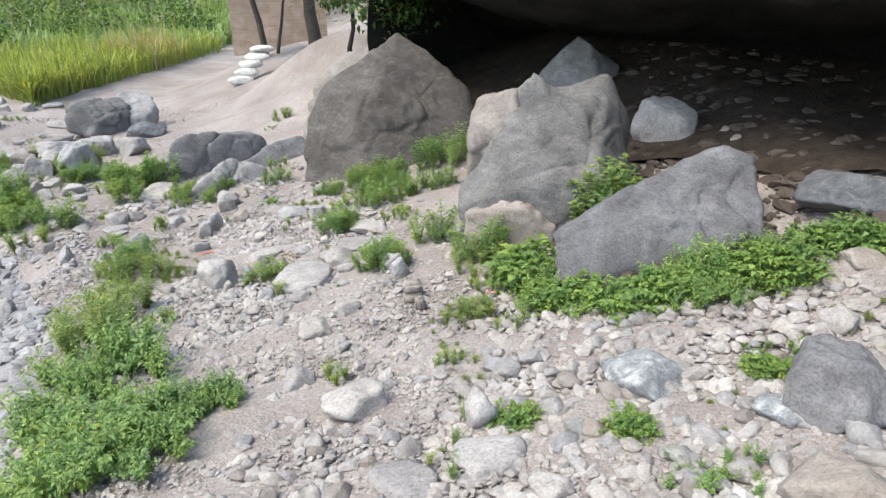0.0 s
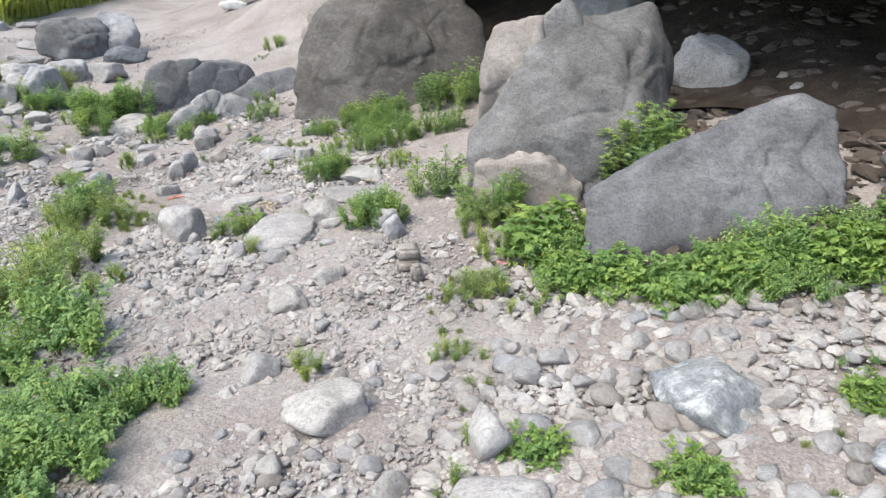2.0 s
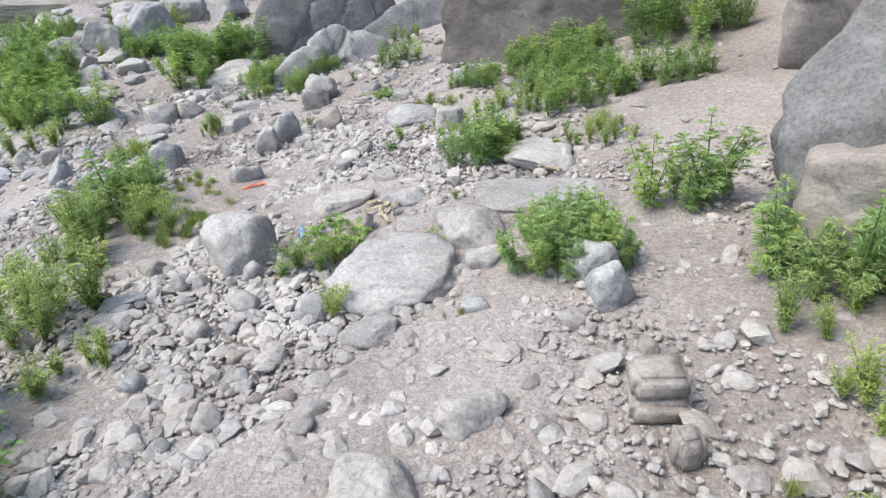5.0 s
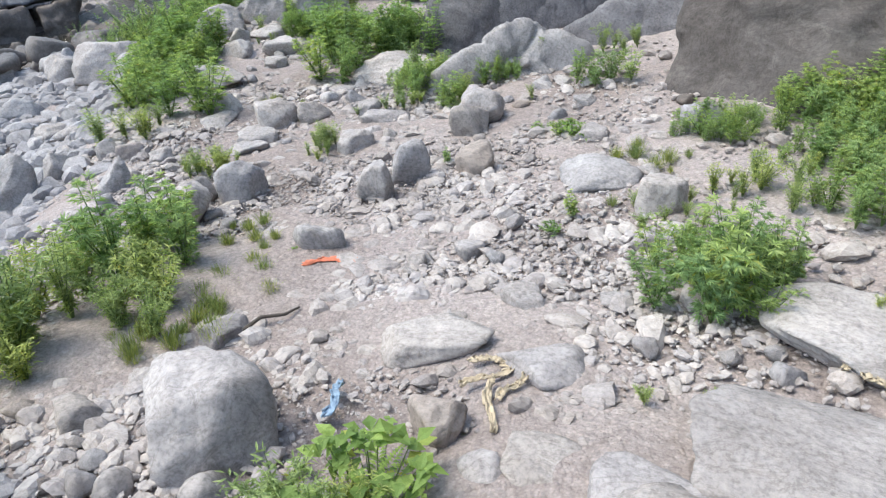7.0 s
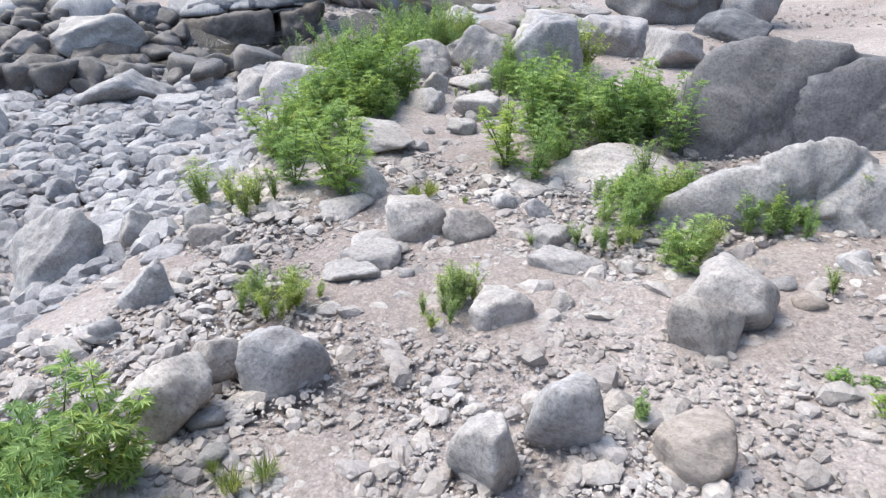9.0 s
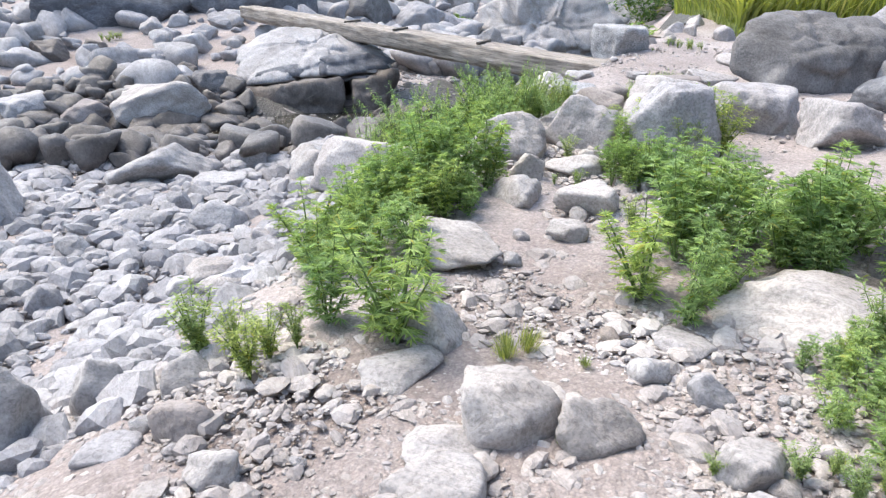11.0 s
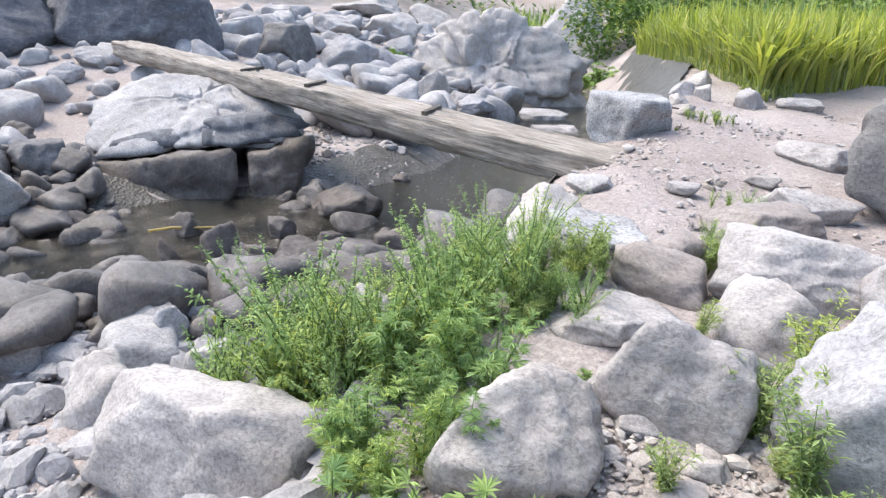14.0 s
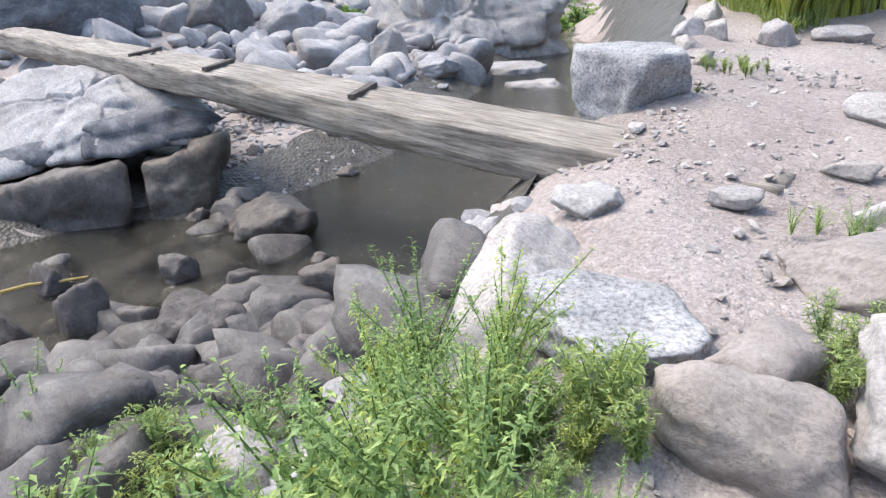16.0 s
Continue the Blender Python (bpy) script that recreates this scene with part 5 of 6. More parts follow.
patch("weed", 0.0, 5.5, 0.5, 0.5, 0.26, 0, 0.8)
patch("weed", -0.15, 6.0, 0.5, 0.5, 0.36, 0, 0.9)
patch("grassy", 1.2, 2.9, 0.8, 0.5, 0.08, 0, 0.2)
patch("grassy", 2.2, 3.6, 0.9, 0.5, 0.08, 0, 0.2)
patch("leafy", 2.4, 3.1, 0.5, 0.4, 0.12, 0, 0.5)
patch("weed", -0.35, 2.75, 0.25, 0.5, 0.14, 0, 0.6)
patch("grassy", -0.2, 3.7, 0.3, 0.8, 0.09, 0, 0.25)
patch("leafy", 1.7, 3.45, 0.55, 0.3, 0.10, -20, 0.4)
patch("weed", -1.22, 4.01, 0.33, 0.20, 0.19, 13, 0.8)
patch("cover", 1.55, 3.23, 0.38, 0.23, 0.14, -27, 1.0)
patch("cover", 0.68, 2.84, 0.37, 0.22, 0.14, -16, 1.0)
patch("cover", 0.03, 3.11, 0.29, 0.17, 0.18, -4, 1.0)
patch("leafy", 0.95, 2.35, 0.6, 0.45, 0.13, -24, 0.5)
patch("weed", -4.29, 14.36, 0.61, 0.37, 0.31, 15, 1.0)
patch("weed", -4.35, 11.15, 0.54, 0.33, 0.32, 20, 1.0)
patch("weed", -3.59, 11.50, 0.51, 0.30, 0.31, 16, 1.0)
patch("weed", -0.34, 4.05, 0.41, 0.25, 0.16, 1, 1.2)
patch("weed", -0.31, 3.22, 0.14, 0.08, 0.28, 1, 0.6)
patch("hemp", 1.57, 8.30, 0.22, 0.13, 0.28, -12, 0.6)
patch("weed", -0.24, 4.87, 0.47, 0.28, 0.23, -0, 1.8)
patch("weed", -4.15, 6.85, 0.95, 0.7, 0.52, 60, 1.3)
patch("hemp", -4.45, 7.25, 0.8, 0.6, 0.55, 60, 1.3)
patch("grassy", -3.75, 6.95, 0.6, 0.4, 0.18, 60, 0.5)
patch("weed", -3.79, 7.03, 0.39, 0.23, 0.13, 50, 0.8)
patch("weed", -4.72, 8.85, 0.27, 0.16, 0.17, 42, 1.0)
patch("hemp", -1.94, 7.98, 0.53, 0.32, 0.38, 13, 1.2)
patch("hemp", -1.23, 6.83, 0.54, 0.32, 0.26, 1, 1.2)
patch("cover", -2.51, 6.66, 0.15, 0.09, 0.29, 36, 1.0)
patch("weed", -3.27, 5.52, 0.47, 0.28, 0.29, 73, 1.0)
patch("weed", -5.19, 8.32, 0.35, 0.21, 0.18, 49, 0.8)
patch("hemp", -2.35, 9.78, 0.69, 0.42, 0.21, 13, 1.0)
patch("hemp", -1.56, 9.46, 0.98, 0.59, 0.28, 4, 1.2)
patch("cover", -3.38, 9.73, 0.33, 0.20, 0.08, 24, 0.8)
patch("grassy", -1.26, 6.45, 0.24, 0.14, 0.13, 2, 0.7)
patch("grassy", -1.65, 6.07, 0.23, 0.14, 0.10, 21, 0.6)
patch("weed", -2.26, 6.05, 0.10, 0.06, 0.24, 42, 0.6)
patch("weed", -1.86, 7.38, 0.30, 0.18, 0.19, 15, 0.5)
patch("hemp", -4.36, 10.66, 0.44, 0.26, 0.24, 29, 1.0)
patch("hemp", -3.48, 10.68, 0.49, 0.29, 0.36, 18, 1.1)
patch("weed", -3.90, 10.24, 0.17, 0.10, 0.20, 26, 0.8)
patch("hemp", -4.93, 10.11, 0.45, 0.27, 0.35, 39, 0.9)
patch("weed", -4.48, 10.15, 0.36, 0.22, 0.24, 34, 0.8)
patch("hemp", -3.83, 8.99, 0.15, 0.09, 0.20, 36, 0.8)
patch("cover", -3.26, 9.60, 0.19, 0.11, 0.12, 20, 0.8)
patch("weed", -4.38, 13.84, 0.38, 0.23, 0.14, 17, 0.8)
patch("hemp", -2.33, 9.60, 0.22, 0.13, 0.22, 3, 0.8)
patch("cover", -2.79, 8.37, 0.06, 0.04, 0.08, 20, 0.7)
patch("cover", -3.84, 7.70, 0.10, 0.06, 0.08, 59, 0.7)
patch("cover", -2.73, 9.98, 0.16, 0.10, 0.09, 9, 0.7)
patch("grassy", -2.52, 8.69, 0.25, 0.15, 0.10, 9, 0.6)
patch("hemp", -2.79, 8.55, 0.15, 0.09, 0.17, 18, 0.6)
patch("weed", -2.23, 8.35, 0.32, 0.19, 0.10, 2, 0.6)
patch("hemp", -7.92, 10.16, 1.00, 0.60, 0.73, 64, 1.2)
patch("hemp", -6.40, 9.06, 0.59, 0.35, 0.66, 70, 1.3)
patch("hemp", -5.89, 10.33, 0.68, 0.41, 0.63, 46, 1.2)
patch("hemp", -6.05, 11.47, 0.83, 0.50, 0.46, 36, 1.2)
patch("weed", -7.75, 12.14, 1.13, 0.68, 0.58, 46, 1.0)
patch("hemp", -5.02, 10.49, 0.72, 0.43, 0.25, 31, 1.1)
patch("weed", -4.80, 9.93, 0.36, 0.22, 0.17, 34, 0.9)
patch("hemp", -4.43, 9.94, 0.27, 0.16, 0.30, 25, 0.9)
patch("weed", -5.09, 9.61, 0.13, 0.08, 0.17, 44, 0.9)
patch("weed", -4.80, 9.02, 0.29, 0.17, 0.21, 52, 1.1)
patch("weed", -5.25, 8.35, 0.48, 0.29, 0.21, 79, 0.9)
patch("grassy", -5.96, 9.54, 0.25, 0.15, 0.13, 58, 0.7)
patch("grassy", -5.41, 9.32, 0.09, 0.05, 0.10, 55, 0.6)
patch("grassy", -5.76, 9.67, 0.15, 0.09, 0.10, 54, 0.6)
patch("hemp", -7.71, 9.89, 1.04, 0.62, 0.46, 63, 1.9)
patch("weed", -7.51, 9.3, 0.55, 0.33, 0.26, 76, 1.2)
patch("nettle", -9.32, 10.94, 1.03, 0.62, 0.69, 60, 1.1)
patch("nettle", -9.06, 11.70, 0.80, 0.48, 0.36, 51, 1.0)
patch("hemp", -7.32, 11.43, 0.62, 0.37, 0.41, 35, 1.3)
patch("hemp", -6.87, 11.65, 0.53, 0.32, 0.38, 26, 1.2)
patch("weed", -6.52, 10.79, 0.32, 0.19, 0.29, 27, 0.8)
patch("weed", -7.51, 10.97, 0.26, 0.16, 0.20, 42, 0.7)
patch("nettle", -9.73, 10.84, 1.11, 0.67, 0.94, 69, 1.3)
patch("weed", -8.06, 11.32, 0.22, 0.13, 0.23, 40, 0.9)
patch("weed", -7.88, 11.68, 0.21, 0.13, 0.18, 31, 0.8)
patch("hemp", -7.48, 11.49, 0.37, 0.22, 0.29, 24, 1.0)
patch("nettle", -9.39, 13.65, 0.43, 0.26, 0.18, 34, 0.6)
patch("cover", -8.46, 11.59, 0.35, 0.21, 0.09, 43, 1.0)
patch("grassy", -9.19, 11.82, 0.22, 0.13, 0.13, 50, 1.0)
patch("weed", -8.78, 12.99, 0.52, 0.31, 0.19, 23, 0.9)
patch("weed", -8.55, 12.15, 0.10, 0.06, 0.23, 27, 0.8)
patch("nettle", -11.27, 10.74, 0.52, 0.31, 0.68, 88, 0.6)
patch("weed", -11.36, 15.98, 0.63, 0.38, 0.16, 34, 0.8)
patch("grassy", -11.11, 14.95, 0.34, 0.20, 0.10, 38, 0.8)
patch("cover", -21.90, 24.89, 0.90, 0.54, 0.87, 45, 1.0)
patch("cover", -25.19, 19.78, 1.07, 0.64, 0.29, 60, 1.0)
patch("weed", -21.26, 8.93, 0.54, 0.33, 0.20, 90, 0.8)

# the weeds along the edge of the stream, rooted below the path
patch("nettle", -9.45, 11.25, 1.3, 0.8, 0.80, 55, 1.3)
patch("nettle", -10.0, 12.0, 0.8, 0.5, 0.62, 55, 1.2)
patch("hemp", -8.95, 11.15, 0.7, 0.5, 0.52, 50, 1.2)
patch("weed", -9.35, 12.15, 0.6, 0.4, 0.45, 45, 1.3)
patch("weed", -9.1, 11.75, 0.45, 0.3, 0.32, 45, 1.2)
patch("hemp", -8.6, 10.75, 0.6, 0.4, 0.42, 60, 1.2)
patch("nettle", -9.6, 11.75, 0.9, 0.7, 0.62, 50, 1.4)
patch("nettle", -9.55, 12.0, 0.5, 0.4, 0.50, 50, 1.2)
patch("weed", -9.3, 12.1, 0.5, 0.4, 0.34, 50, 1.2)
patch("weed", -10.6, 11.3, 1.0, 0.6, 0.36, 60, 0.9)
patch("weed", -8.85, 12.95, 0.5, 0.5, 0.26, 20, 0.8)


# ---- the field of tall grass ----
def tall_grass(name, label, material, count, spot, tall, seed, wide=0.035):
    rng = random.Random(seed)
    verts, faces = [], []
    for _ in range(count):
        x, y = spot(rng)
        z = float(height(x, y)) - 0.03
        h = tall * rng.uniform(0.55, 1.05)
        d = aim(rng, 0)
        side = Vector((-d.y, d.x, 0))
        reach = h * rng.choice((rng.uniform(0.05, 0.4), rng.uniform(0.3, 0.9)))
        k = len(verts)
        w = wide * rng.uniform(0.6, 1.2)
        for i in range(5):
            s = i / 4
            p = Vector((x, y, z)) + d * reach * s * s + UP * h * (s - 0.28 * s * s * s * reach / h * 2)
            g = w * (0.6 + 0.7 * s) * (1.0 - s ** 3) + 0.002
            verts += [p + side * g, p - side * g]
        for i in range(4):
            a = k + 2 * i
            faces.append((a, a + 1, a + 3, a + 2))
    ob = new(name, mesh_of(name, verts, faces, material, False))
    return tagged(ob, label, "grass", kind="stuff")


def field_spot(rng):
    """Inside the field: beyond the path, and back from the river."""
    while True:
        x = -12.1 - 9.0 * rng.random() ** 1.6
        front = 17.9 + 0.86 * (-12.1 - x)
        y = front + 16.0 * rng.random() ** 1.7
        if x < -12.05 - 0.02 * (y - 18):
            return x, y


tall_grass("tall_grass", "dense yellow-green tall grass of a field edge", LEAF["corn"], 7500, field_spot, 1.25, 11, 0.026)
tall_grass("green_blades", "thin darker blades among the tall grass", LEAF["grassy"], 4500, field_spot, 1.0, 14, 0.012)
tall_grass("far_grass", "rough green growth farther back in the field", LEAF["weed"], 6500, lambda r: (lambda y: (-12.6 - 0.1 * (y - 30) - 26 * r.random() ** 1.5, y))(r.uniform(31, 58)), 1.5, 15, 0.07)
tall_grass("dry_stalks", "tall dry straw-coloured stalks at the field edge", LEAF["dry"], 240, lambda r: (-12.2 - r.uniform(0, 2.4), r.uniform(26.0, 29)), 2.0, 12, 0.03)
tall_grass("short_grass", "short green grass at the foot of the field", LEAF["grassy"], 2500, lambda r: (lambda k: (-11.9 - 4.5 * k, 17.5 + 4.0 * k + r.uniform(0, 0.9)))(r.random()), 0.25, 13, 0.012)


def woods():
    """Far shrubs and trees beyond the field and the river."""
    rng = random.Random(5)
    leaves = []
    spots = [(rng.uniform(-62, -2), rng.uniform(52, 90), rng.uniform(3, 7)) for _ in range(50)] + [(rng.uniform(-70, -35), rng.uniform(20, 60), rng.uniform(2, 6)) for _ in range(34)]
    spots += [(-21.0, 38.0, 1.8), (-24.0, 40.0, 2.2), (-18.0, 41.0, 2.0), (-28.0, 41.0, 2.6), (-15.5, 38.5, 1.5)]
    spots += [(-24.6, 28.2, 1.5), (-26.0, 29.6, 1.9), (-23.4, 29.4, 1.7), (-21.8, 30.0, 1.5), (-28.5, 33.0, 2.4)]
    for x, y, r in spots:
        z = float(height(x, y))
        for _ in range(800):
            d = Vector((rng.gauss(0, 1), rng.gauss(0, 1), rng.gauss(0, 1))).normalized() * r * rng.uniform(0.55, 1.05)
            p = Vector((x + d.x, y + d.y, z + r * 0.7 + d.z * 0.9))
            s = 0.05 * r + 0.16
            leaves.append(blade(p, aim(rng, rng.uniform(-0.7, 0.4)), UP, s, s * 0.6))
    ob = new("far_woods", mesh_of("far_woods", *joined_fast(leaves), LEAF["tree"], False))
    tagged(ob, "dark green far shrubs and trees on the valley side", "woods", kind="stuff")


def joined_fast(leaves):
    verts, faces = [], []
    for v, f in leaves:
        k = len(verts)
        verts.extend(v)
        faces.extend([(a + k, b + k, c + k) for a, b, c in f])
    return verts, faces


woods()


# ---- loose stones and gravel ----
ROUTE = ((0.0, 0.5), (-0.4, 3.0), (-2.2, 6.2), (-3.8, 8.2), (-5.6, 9.4), (-7.6, 10.8), (-9.6, 13.2))
TRODDEN = ((-2.7, 7.0), (-3.2, 7.7), (-4.1, 8.3), (-5.2, 8.9), (-6.2, 9.5), (-7.2, 10.3))
PEBBLES = {level: [rock_shape(500 + 10 * level + k, level, 12, 90 if level < 3 else 40, 0.0 if level < 2 else 0.06)[0] for k in range(8)] for level in (1, 2, 3)}


def scatter(name, label, material, count, spot, small, large, level, seed, flatness=0.7, bias=2.2, lift=0.10):
    rng = np.random.default_rng(seed)
    base = PEBBLES[level]
    f0 = ICO[level][1]
    nv = len(ICO[level][0])
    verts, tris = np.empty((count * nv, 3), np.float32), np.empty((count * len(f0), 3), np.int32)
    spots = np.array([spot(rng) for _ in range(count)])
    floors = height(spots[:, 0], spots[:, 1])
    for i in range(count):
        x, y = spots[i]
        s = small * (large / small) ** (rng.random() ** bias)
        a, b, c = rng.uniform(0, 6.28), rng.normal(0, 0.25), rng.normal(0, 0.25)
        p = base[i % 8] - np.array((0, 0, 0.5))
        p = p * np.array((s * rng.uniform(0.8, 1.3), s * rng.uniform(0.6, 1.0), s * flatness * rng.uniform(0.7, 1.1)))
        p = p @ np.array(((1, 0, c), (0, 1, b), (-c, -b, 1)))
        p = p @ np.array(((math.cos(a), math.sin(a), 0), (-math.sin(a), math.cos(a), 0), (0, 0, 1)))
        p = p + np.array((x, y, floors[i] + s * lift))
        verts[i * nv:(i + 1) * nv] = p
        tris[i * len(f0):(i + 1) * len(f0)] = f0 + i * nv
    ob = new(name, bulk_mesh(name, verts, tris, material, level > 2))
    return tagged(ob, label, "gravel", kind="stuff")


def beside(line, x, y):
    """The same as along(), for one point."""
    best, side = 1e9, 1.0
    for (ax, ay), (bx, by) in zip(line, line[1:]):
        ux, uy = bx - ax, by - ay
        k = min(max(((x - ax) * ux + (y - ay) * uy) / (ux * ux + uy * uy), 0.0), 1.0)
        dx, dy = x - ax - k * ux, y - ay - k * uy
        d = math.hypot(dx, dy)
        if d < best:
            best, side = d, 1.0 if ux * dy - uy * dx > 0 else -1.0
    return side * best


def bank_spot(rng):
    while True:
        k = rng.integers(0, len(ROUTE) - 1)
        (ax, ay), (bx, by) = ROUTE[k], ROUTE[k + 1]
        s = rng.random()
        x, y = ax + (bx - ax) * s + rng.normal(0, 1.55 if k < 2 else 1.25), ay + (by - ay) * s + rng.normal(0, 1.15)
        bare = noise.noise(Vector((x * 0.8, y * 0.8, 4.0)))
        trodden = abs(beside(TRODDEN, x, y)) < 0.5 + 0.3 * noise.noise(Vector((x * 2.1, y * 2.1, 9.0)))
        if rng.random() < (0.62 + 0.45 * bare + (-0.46 if trodden else 0.3)) and not (y > 12.2 and x > -10.5) and beside(BANK, x, y) < 0.8:
            return x, y


def bed_spot(rng):
    while True:
        x, y = rng.uniform(-16.5, -4.0), rng.uniform(4.0, 13.5)
        if rng.random() < math.exp(-0.13 * math.hypot(x + 7, y - 8)) and beside(BANK, x, y) > 0.25 and abs(beside(STREAM, x, y)) > 1.7 and math.hypot(x + 15.6, y - 11.9) > 2.2:
            return x, y


def shore_spot(rng):
    while True:
        x, y = rng.uniform(-19, -14.2), rng.uniform(13.0, 19.0)
        if beside(STREAM, x, y) > 1.2:
            return x, y


def yard_spot(rng):
    return rng.uniform(-12, -6.5), rng.uniform(12.6, 18)


def stream_spot(rng):
    while True:
        x, y = rng.uniform(-17, -10.5), rng.uniform(7.0, 13.0)
        if abs(beside(STREAM, x, y)) < 2.5 and beside(BANK, x, y) > 0.4 and math.hypot(x + 15.4, y - 11.9) > 1.25:
            return x, y


def cave_spot(rng):
    return rng.uniform(0.6, 8.0), rng.uniform(4.6, 13.0)


def upstream_spot(rng):
    while True:
        x, y = rng.uniform(-34, -15), rng.uniform(4, 34)
        if abs(beside(STREAM, x, y)) > 1.5 and beside(BANK, x, y) > 0.5 and math.hypot(x + 15.6, y - 11.9) > 2.4:
            return x, y


WETSTONE = rock_material("wet_stone", (0.05, 0.044, 0.042), (0.12, 0.108, 0.103), (0.24, 0.222, 0.212), 0.3, 0.3, 0.55, random_by="island")
scatter("gravel", "small pale angular gravel strewn over the soil", GRAVEL, 62000, bank_spot, 0.013, 0.055, 1, 1, 0.6)
scatter("rubble", "pale fist-sized rubble stones on the bank", GRAVEL, 5200, bank_spot, 0.035, 0.15, 2, 2, 0.5, 2.4)
scatter("river_cobbles", "grey rounded cobbles of the dry river bed", BEDSTONE, 6500, bed_spot, 0.06, 0.27, 2, 3, 0.6, 1.9)
scatter("river_gravel", "grey gravel filling the dry river bed", BEDSTONE, 11000, bed_spot, 0.02, 0.09, 1, 4)
scatter("shore_gravel", "grey gravel shore across the stream", BEDSTONE, 4500, shore_spot, 0.02, 0.12, 1, 5)
scatter("path_grit", "fine grit and chips on the trodden path", GRAVEL, 6000, yard_spot, 0.008, 0.06, 1, 6, 0.6, 2.6)
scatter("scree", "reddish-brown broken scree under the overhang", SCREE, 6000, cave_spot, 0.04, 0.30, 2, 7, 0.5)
scatter("stream_stones", "dark wet stones in the shallow stream", WETSTONE, 1500, stream_spot, 0.13, 0.62, 3, 9, 0.75, 2.2, 0.26)
scatter("upstream_stones", "pale grey stones strewn along the far river bed", BEDSTONE, 1300, upstream_spot, 0.22, 1.2, 3, 8, 0.7, 1.8)


# ---- small things on the ground ----
def plain(name, colour, rough=0.8):
    n = Nodes(name)
    shade = n.ramp(n.noise(40, 4, 0.6), ((0.3, tuple(c * 0.75 for c in colour)), (0.7, tuple(min(1, c * 1.2) for c in colour))))
    return n.done(shade, rough, ((n.noise(60, 4, 0.6), 0.4, 0.006),))


def crumpled(name, x, y, long, wide, yaw, colour, label, category, seed=1):
    """A crumpled scrap of cloth or plastic."""
    verts, faces, n, m = [], [], 26, 9
    for i in range(n):
        for j in range(m):
            u, v = i / (n - 1) - 0.5, j / (m - 1) - 0.5
            q = Vector((u * 5 + seed, v * 3, seed * 3.1))
            w = wide * (0.45 + 0.6 * abs(noise.noise(Vector((u * 4, seed, 0)))))
            verts.append((u * long + 0.02 * noise.noise(q * 2), v * w + 0.25 * wide * math.sin(u * 6 + seed), 0.02 + 0.022 * abs(noise.noise(q * 2.3)) + 0.012 * abs(noise.noise(q * 6))))
    for i in range(n - 1):
        for j in range(m - 1):
            a = i * m + j
            faces.append((a, a + m, a + m + 1, a + 1))
    ob = new(name, mesh_of(name, verts, faces, plain(name + "_stuff", colour)))
    thick = ob.modifiers.new("thickness", "SOLIDIFY")
    thick.thickness = 0.004
    ob.matrix_world = pose(x, y, float(height(x, y)) + 0.01, 0, 0, yaw)
    return tagged(ob, label, category)


def stick(x, y, z, long, yaw, thick=0.012, dip=0, material=None, label="thin dry stick lying across wet stones"):
    line = [(-long / 2, 0, 0), (-long * 0.15, 0.02, 0.015), (long * 0.2, -0.015, 0.01), (long / 2, 0.01, 0)]
    ob = new("stick", mesh_of("stick", *tube(line, [thick, thick * 0.9, thick * 0.8, thick * 0.5], 7), material or LEAF["dry"]))
    ob.matrix_world = pose(x, y, z, 0, dip, yaw)
    return tagged(ob, label, "stick")


crumpled("orange_rag", -3.58, 7.72, 0.25, 0.07, 38, (0.62, 0.20, 0.12), "torn orange cloth scrap trodden into the soil", "cloth scrap", 2)
crumpled("snack_wrapper", -0.03, 5.30, 0.10, 0.07, 10, (0.70, 0.36, 0.36), "crumpled red and white wrapper on the ground", "litter", 4)
crumpled("plastic_scrap", -2.86, 6.96, 0.17, 0.05, 110, (0.28, 0.38, 0.50), "torn pale blue plastic strip beside weeds", "litter", 6)
for spot, turn, size in (((-2.46, 7.28), 60, 0.20), ((-2.38, 7.16), 120, 0.24), ((-2.50, 7.36), 20, 0.14), ((-2.36, 7.27), 85, 0.16), ((-1.46, 7.75), 40, 0.12), ((-1.40, 7.68), 150, 0.10)):
    crumpled("dry_husk", *spot, size, 0.045, turn, (0.48, 0.40, 0.29), "dry curled straw-coloured husk between stones", "husk", turn)
crumpled("fallen_leaf", -10.56, 10.24, 0.08, 0.06, 30, (0.75, 0.45, 0.05), "bright yellow fallen leaf between grey stones", "leaf", 9)
stick(-13.74, 11.13, -1.55, 0.62, 75, 0.014, label="thin orange-brown stick lying across wet stones")
stick(-11.72, 15.53, -0.26, 0.5, 20, 0.016, material=CLEAT_WOOD, label="dark stick lying on the pale rocky edge")
stick(-3.44, 7.22, -0.66, 0.25, 70, 0.009, material=CLEAT_WOOD, label="dark twig half sunk in the soil")


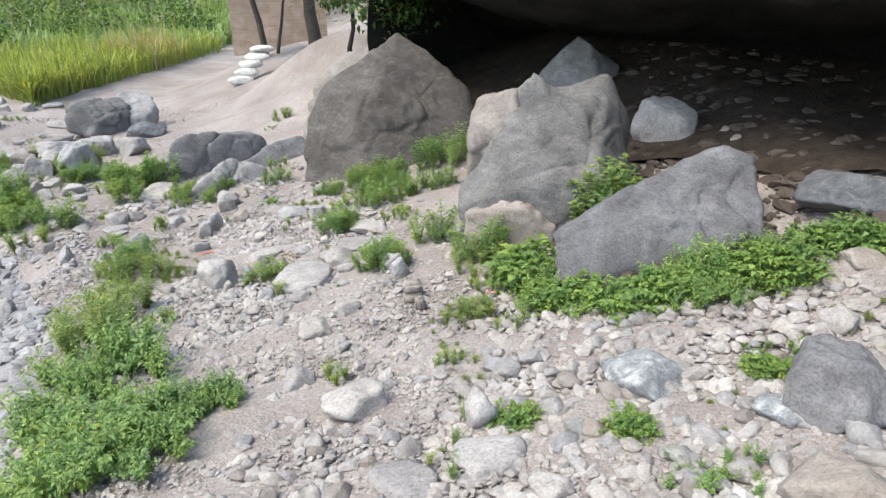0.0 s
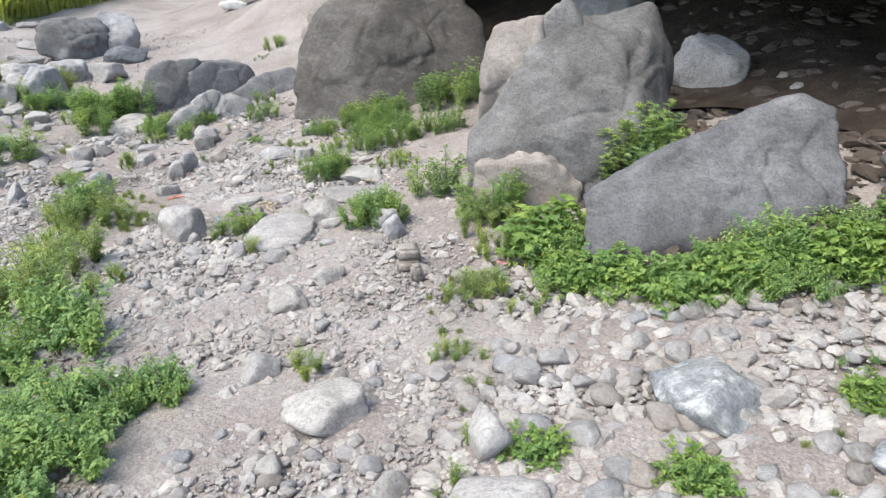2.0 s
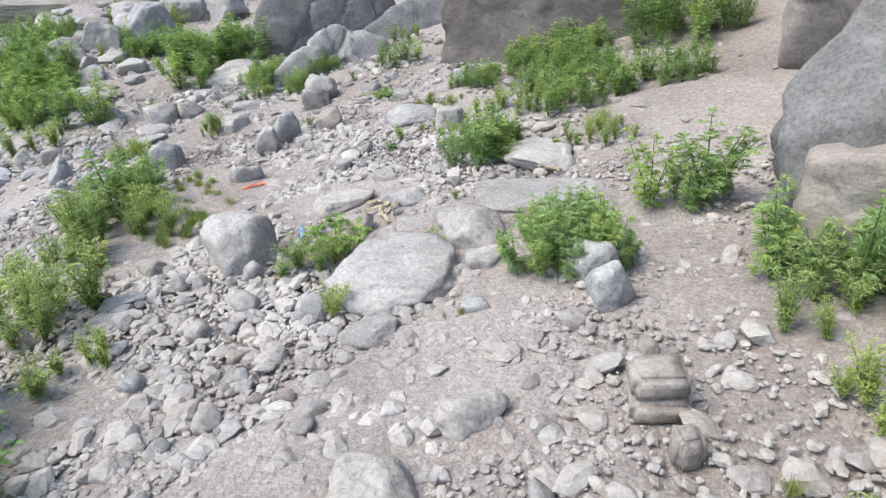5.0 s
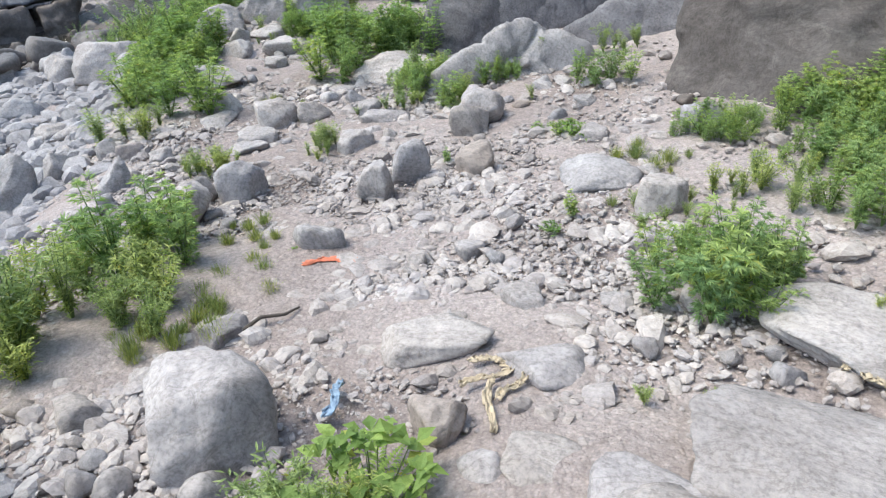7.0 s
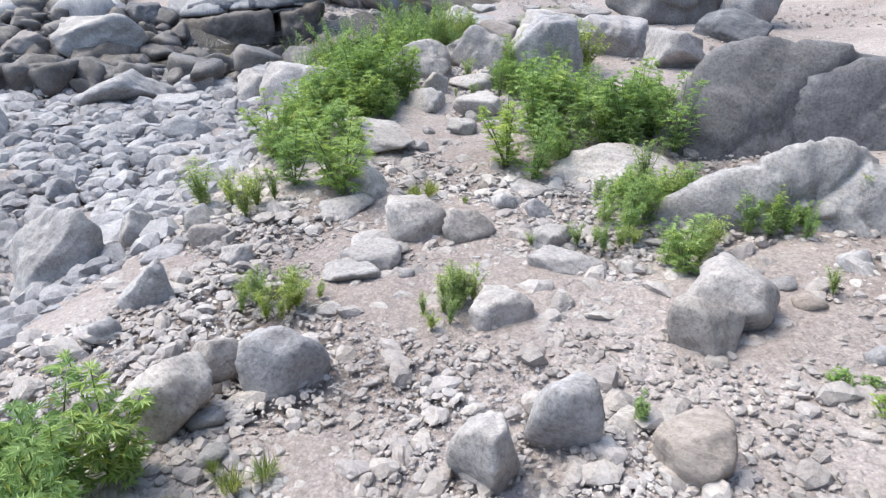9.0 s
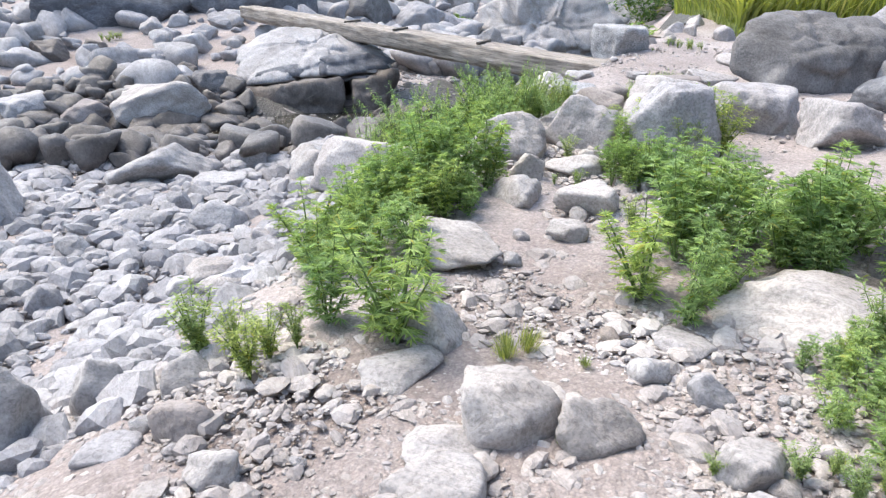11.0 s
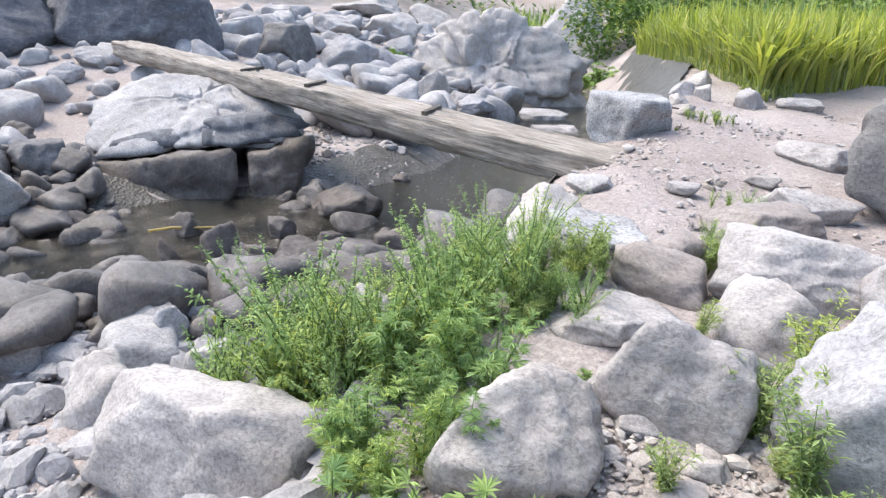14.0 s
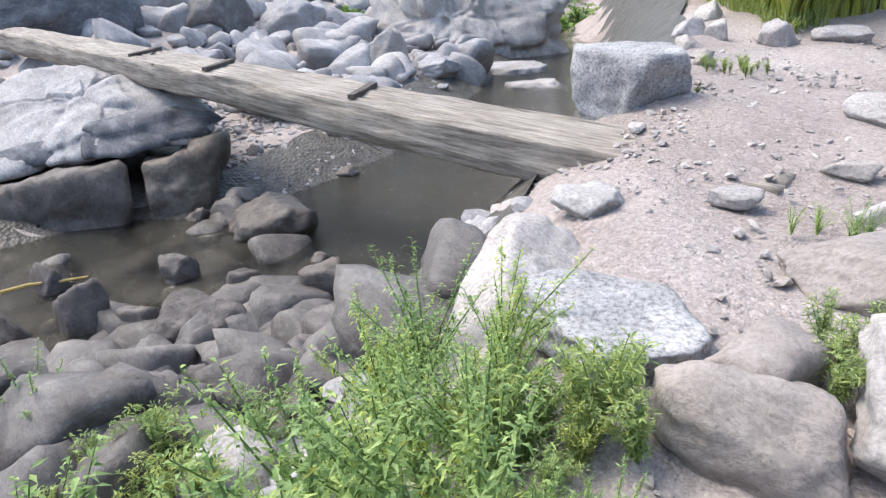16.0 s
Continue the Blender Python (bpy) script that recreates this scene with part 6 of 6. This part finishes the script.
def cut_stone(x, y, z, size, yaw, label):
    """A squared building stone."""
    bm = bmesh.new()
    bmesh.ops.create_cube(bm, size=1.0)
    bmesh.ops.scale(bm, vec=size, verts=bm.verts)
    bmesh.ops.bevel(bm, geom=list(bm.edges), offset=0.018, segments=3, affect="EDGES")
    bmesh.ops.subdivide_edges(bm, edges=bm.edges, cuts=2, use_grid_fill=True)
    for v in bm.verts:
        v.co += Vector((noise.noise(v.co * 13), noise.noise(v.co * 13 + Vector((5, 0, 0))), noise.noise(v.co * 13 + Vector((0, 7, 0))))) * 0.012
    me = bpy.data.meshes.new("cut_stone")
    bm.to_mesh(me)
    bm.free()
    me.polygons.foreach_set("use_smooth", [True] * len(me.polygons))
    me.materials.append(ROCK["t"])
    ob = new("cut_stone", me)
    ob.matrix_world = pose(x, y, z, 3, -2, yaw)
    tagged(ob, label, "stone")


low = float(height(-0.78, 5.5))
cut_stone(-0.76, 5.50, low + 0.04, (0.20, 0.15, 0.09), 8, "flat squared stone bedded in the path")
cut_stone(-0.77, 5.51, low + 0.135, (0.19, 0.14, 0.10), 14, "pale squared stone lying on another stone")
cut_stone(-0.68, 5.27, float(height(-0.68, 5.27)) + 0.05, (0.09, 0.09, 0.13), 20, "small pale squared stone beside a stone stack")

# plants that grow in the notch between the split boulder and the slab
for spot, size in (((1.02, 6.55, 0.15), 0.62), ((1.20, 6.45, 0.15), 0.72), ((1.34, 6.50, 0.20), 0.60), ((1.12, 6.30, 0.15), 0.50), ((0.92, 6.40, 0.10), 0.45), ((1.45, 6.35, 0.25), 0.5)):
    plant("hemp", spot[0], spot[1], size, spot[2])

# loose stones that can be told apart on the trodden stretch
COBBLES = []
for k in range(10):
    p, f = rock_shape(700 + k, 3, 16, 120, 0.05, 0.0, 0.04, 2.6)
    COBBLES.append(bulk_mesh("loose_stone", (p - np.array((0, 0, 0.5))) * np.array((1.0, 0.78, 0.62)), f, ROCK["pgpt"[k % 4]]))
dice = np.random.default_rng(41)
for k in range(100):
    x, y = bank_spot(dice)
    size = float(0.055 * 2.4 ** dice.random())
    ob = new("loose_stone", COBBLES[k % 10])
    ob.matrix_world = pose(x, y, float(height(x, y)) + size * 0.16, *dice.uniform(-18, 18, 2), dice.uniform(0, 360)) @ Matrix.Scale(size, 4)
    tagged(ob, ("pale", "blue-grey", "pale", "tan")[k % 10 % 4] + " angular loose stone lying on the soil", "stone", "loose stones on the bank")


def heap(count, xs, ys, small, words, group, seed):
    """Single stones strewn over a stretch of the bank."""
    roll = np.random.default_rng(seed)
    for k in range(count):
        x, y = roll.uniform(*xs), roll.uniform(*ys)
        size = float(small * 2.6 ** (roll.random() ** 1.5))
        ob = new("loose_stone", COBBLES[k % 10])
        ob.matrix_world = pose(x, y, float(height(x, y)) + size * 0.14, *roll.uniform(-22, 22, 2), roll.uniform(0, 360)) @ Matrix.Scale(size, 4)
        tagged(ob, ("pale", "blue-grey", "pale", "tan")[k % 10 % 4] + " " + words, "stone", group)


heap(110, (-0.1, 1.75), (2.1, 4.25), 0.085, "stone lying below the green creepers", "stones below the creepers", 51)
heap(45, (-1.75, -0.55), (2.3, 3.9), 0.08, "stone on the stony path", "stones on the path", 52)
heap(30, (-3.5, -2.1), (5.2, 6.5), 0.07, "stone of the rubble slope", "stones of the rubble slope", 53)
heap(25, (-2.6, -0.6), (4.4, 6.0), 0.06, "stone on the stony path", "stones on the path", 54)
scatter("creeper_rubble", "pale rounded rubble below the creepers", GRAVEL, 2300, lambda r: (r.uniform(-0.5, 2.6), r.uniform(1.6, 5.0)), 0.03, 0.15, 2, 61, 0.6, 1.6)
scatter("slope_rubble", "pale angular rubble of the path's lower side", GRAVEL, 1500, lambda r: (r.uniform(-3.9, -1.6), r.uniform(3.6, 6.7)), 0.025, 0.12, 2, 62, 0.55, 2.0)


def trodden_spot(rng):
    k = rng.integers(0, len(TRODDEN) - 1)
    (ax, ay), (bx, by) = TRODDEN[k], TRODDEN[k + 1]
    u = rng.random()
    return ax + (bx - ax) * u + rng.normal(0, 0.5), ay + (by - ay) * u + rng.normal(0, 0.5)


scatter("path_chips", "small pinkish-grey stone chips trodden into the path", GRAVEL, 15000, trodden_spot, 0.008, 0.04, 1, 63, 0.5, 2.4, 0.06)
scatter("path_stones", "flat stones half sunk in the path", GRAVEL, 420, trodden_spot, 0.05, 0.15, 2, 64, 0.4, 1.6, 0.02)
scatter("edge_chips", "small pale stones on the path's river side", GRAVEL, 2600, lambda r: (r.uniform(-4.7, -3.0), r.uniform(6.3, 8.0)), 0.012, 0.07, 1, 65, 0.55, 2.2, 0.06)
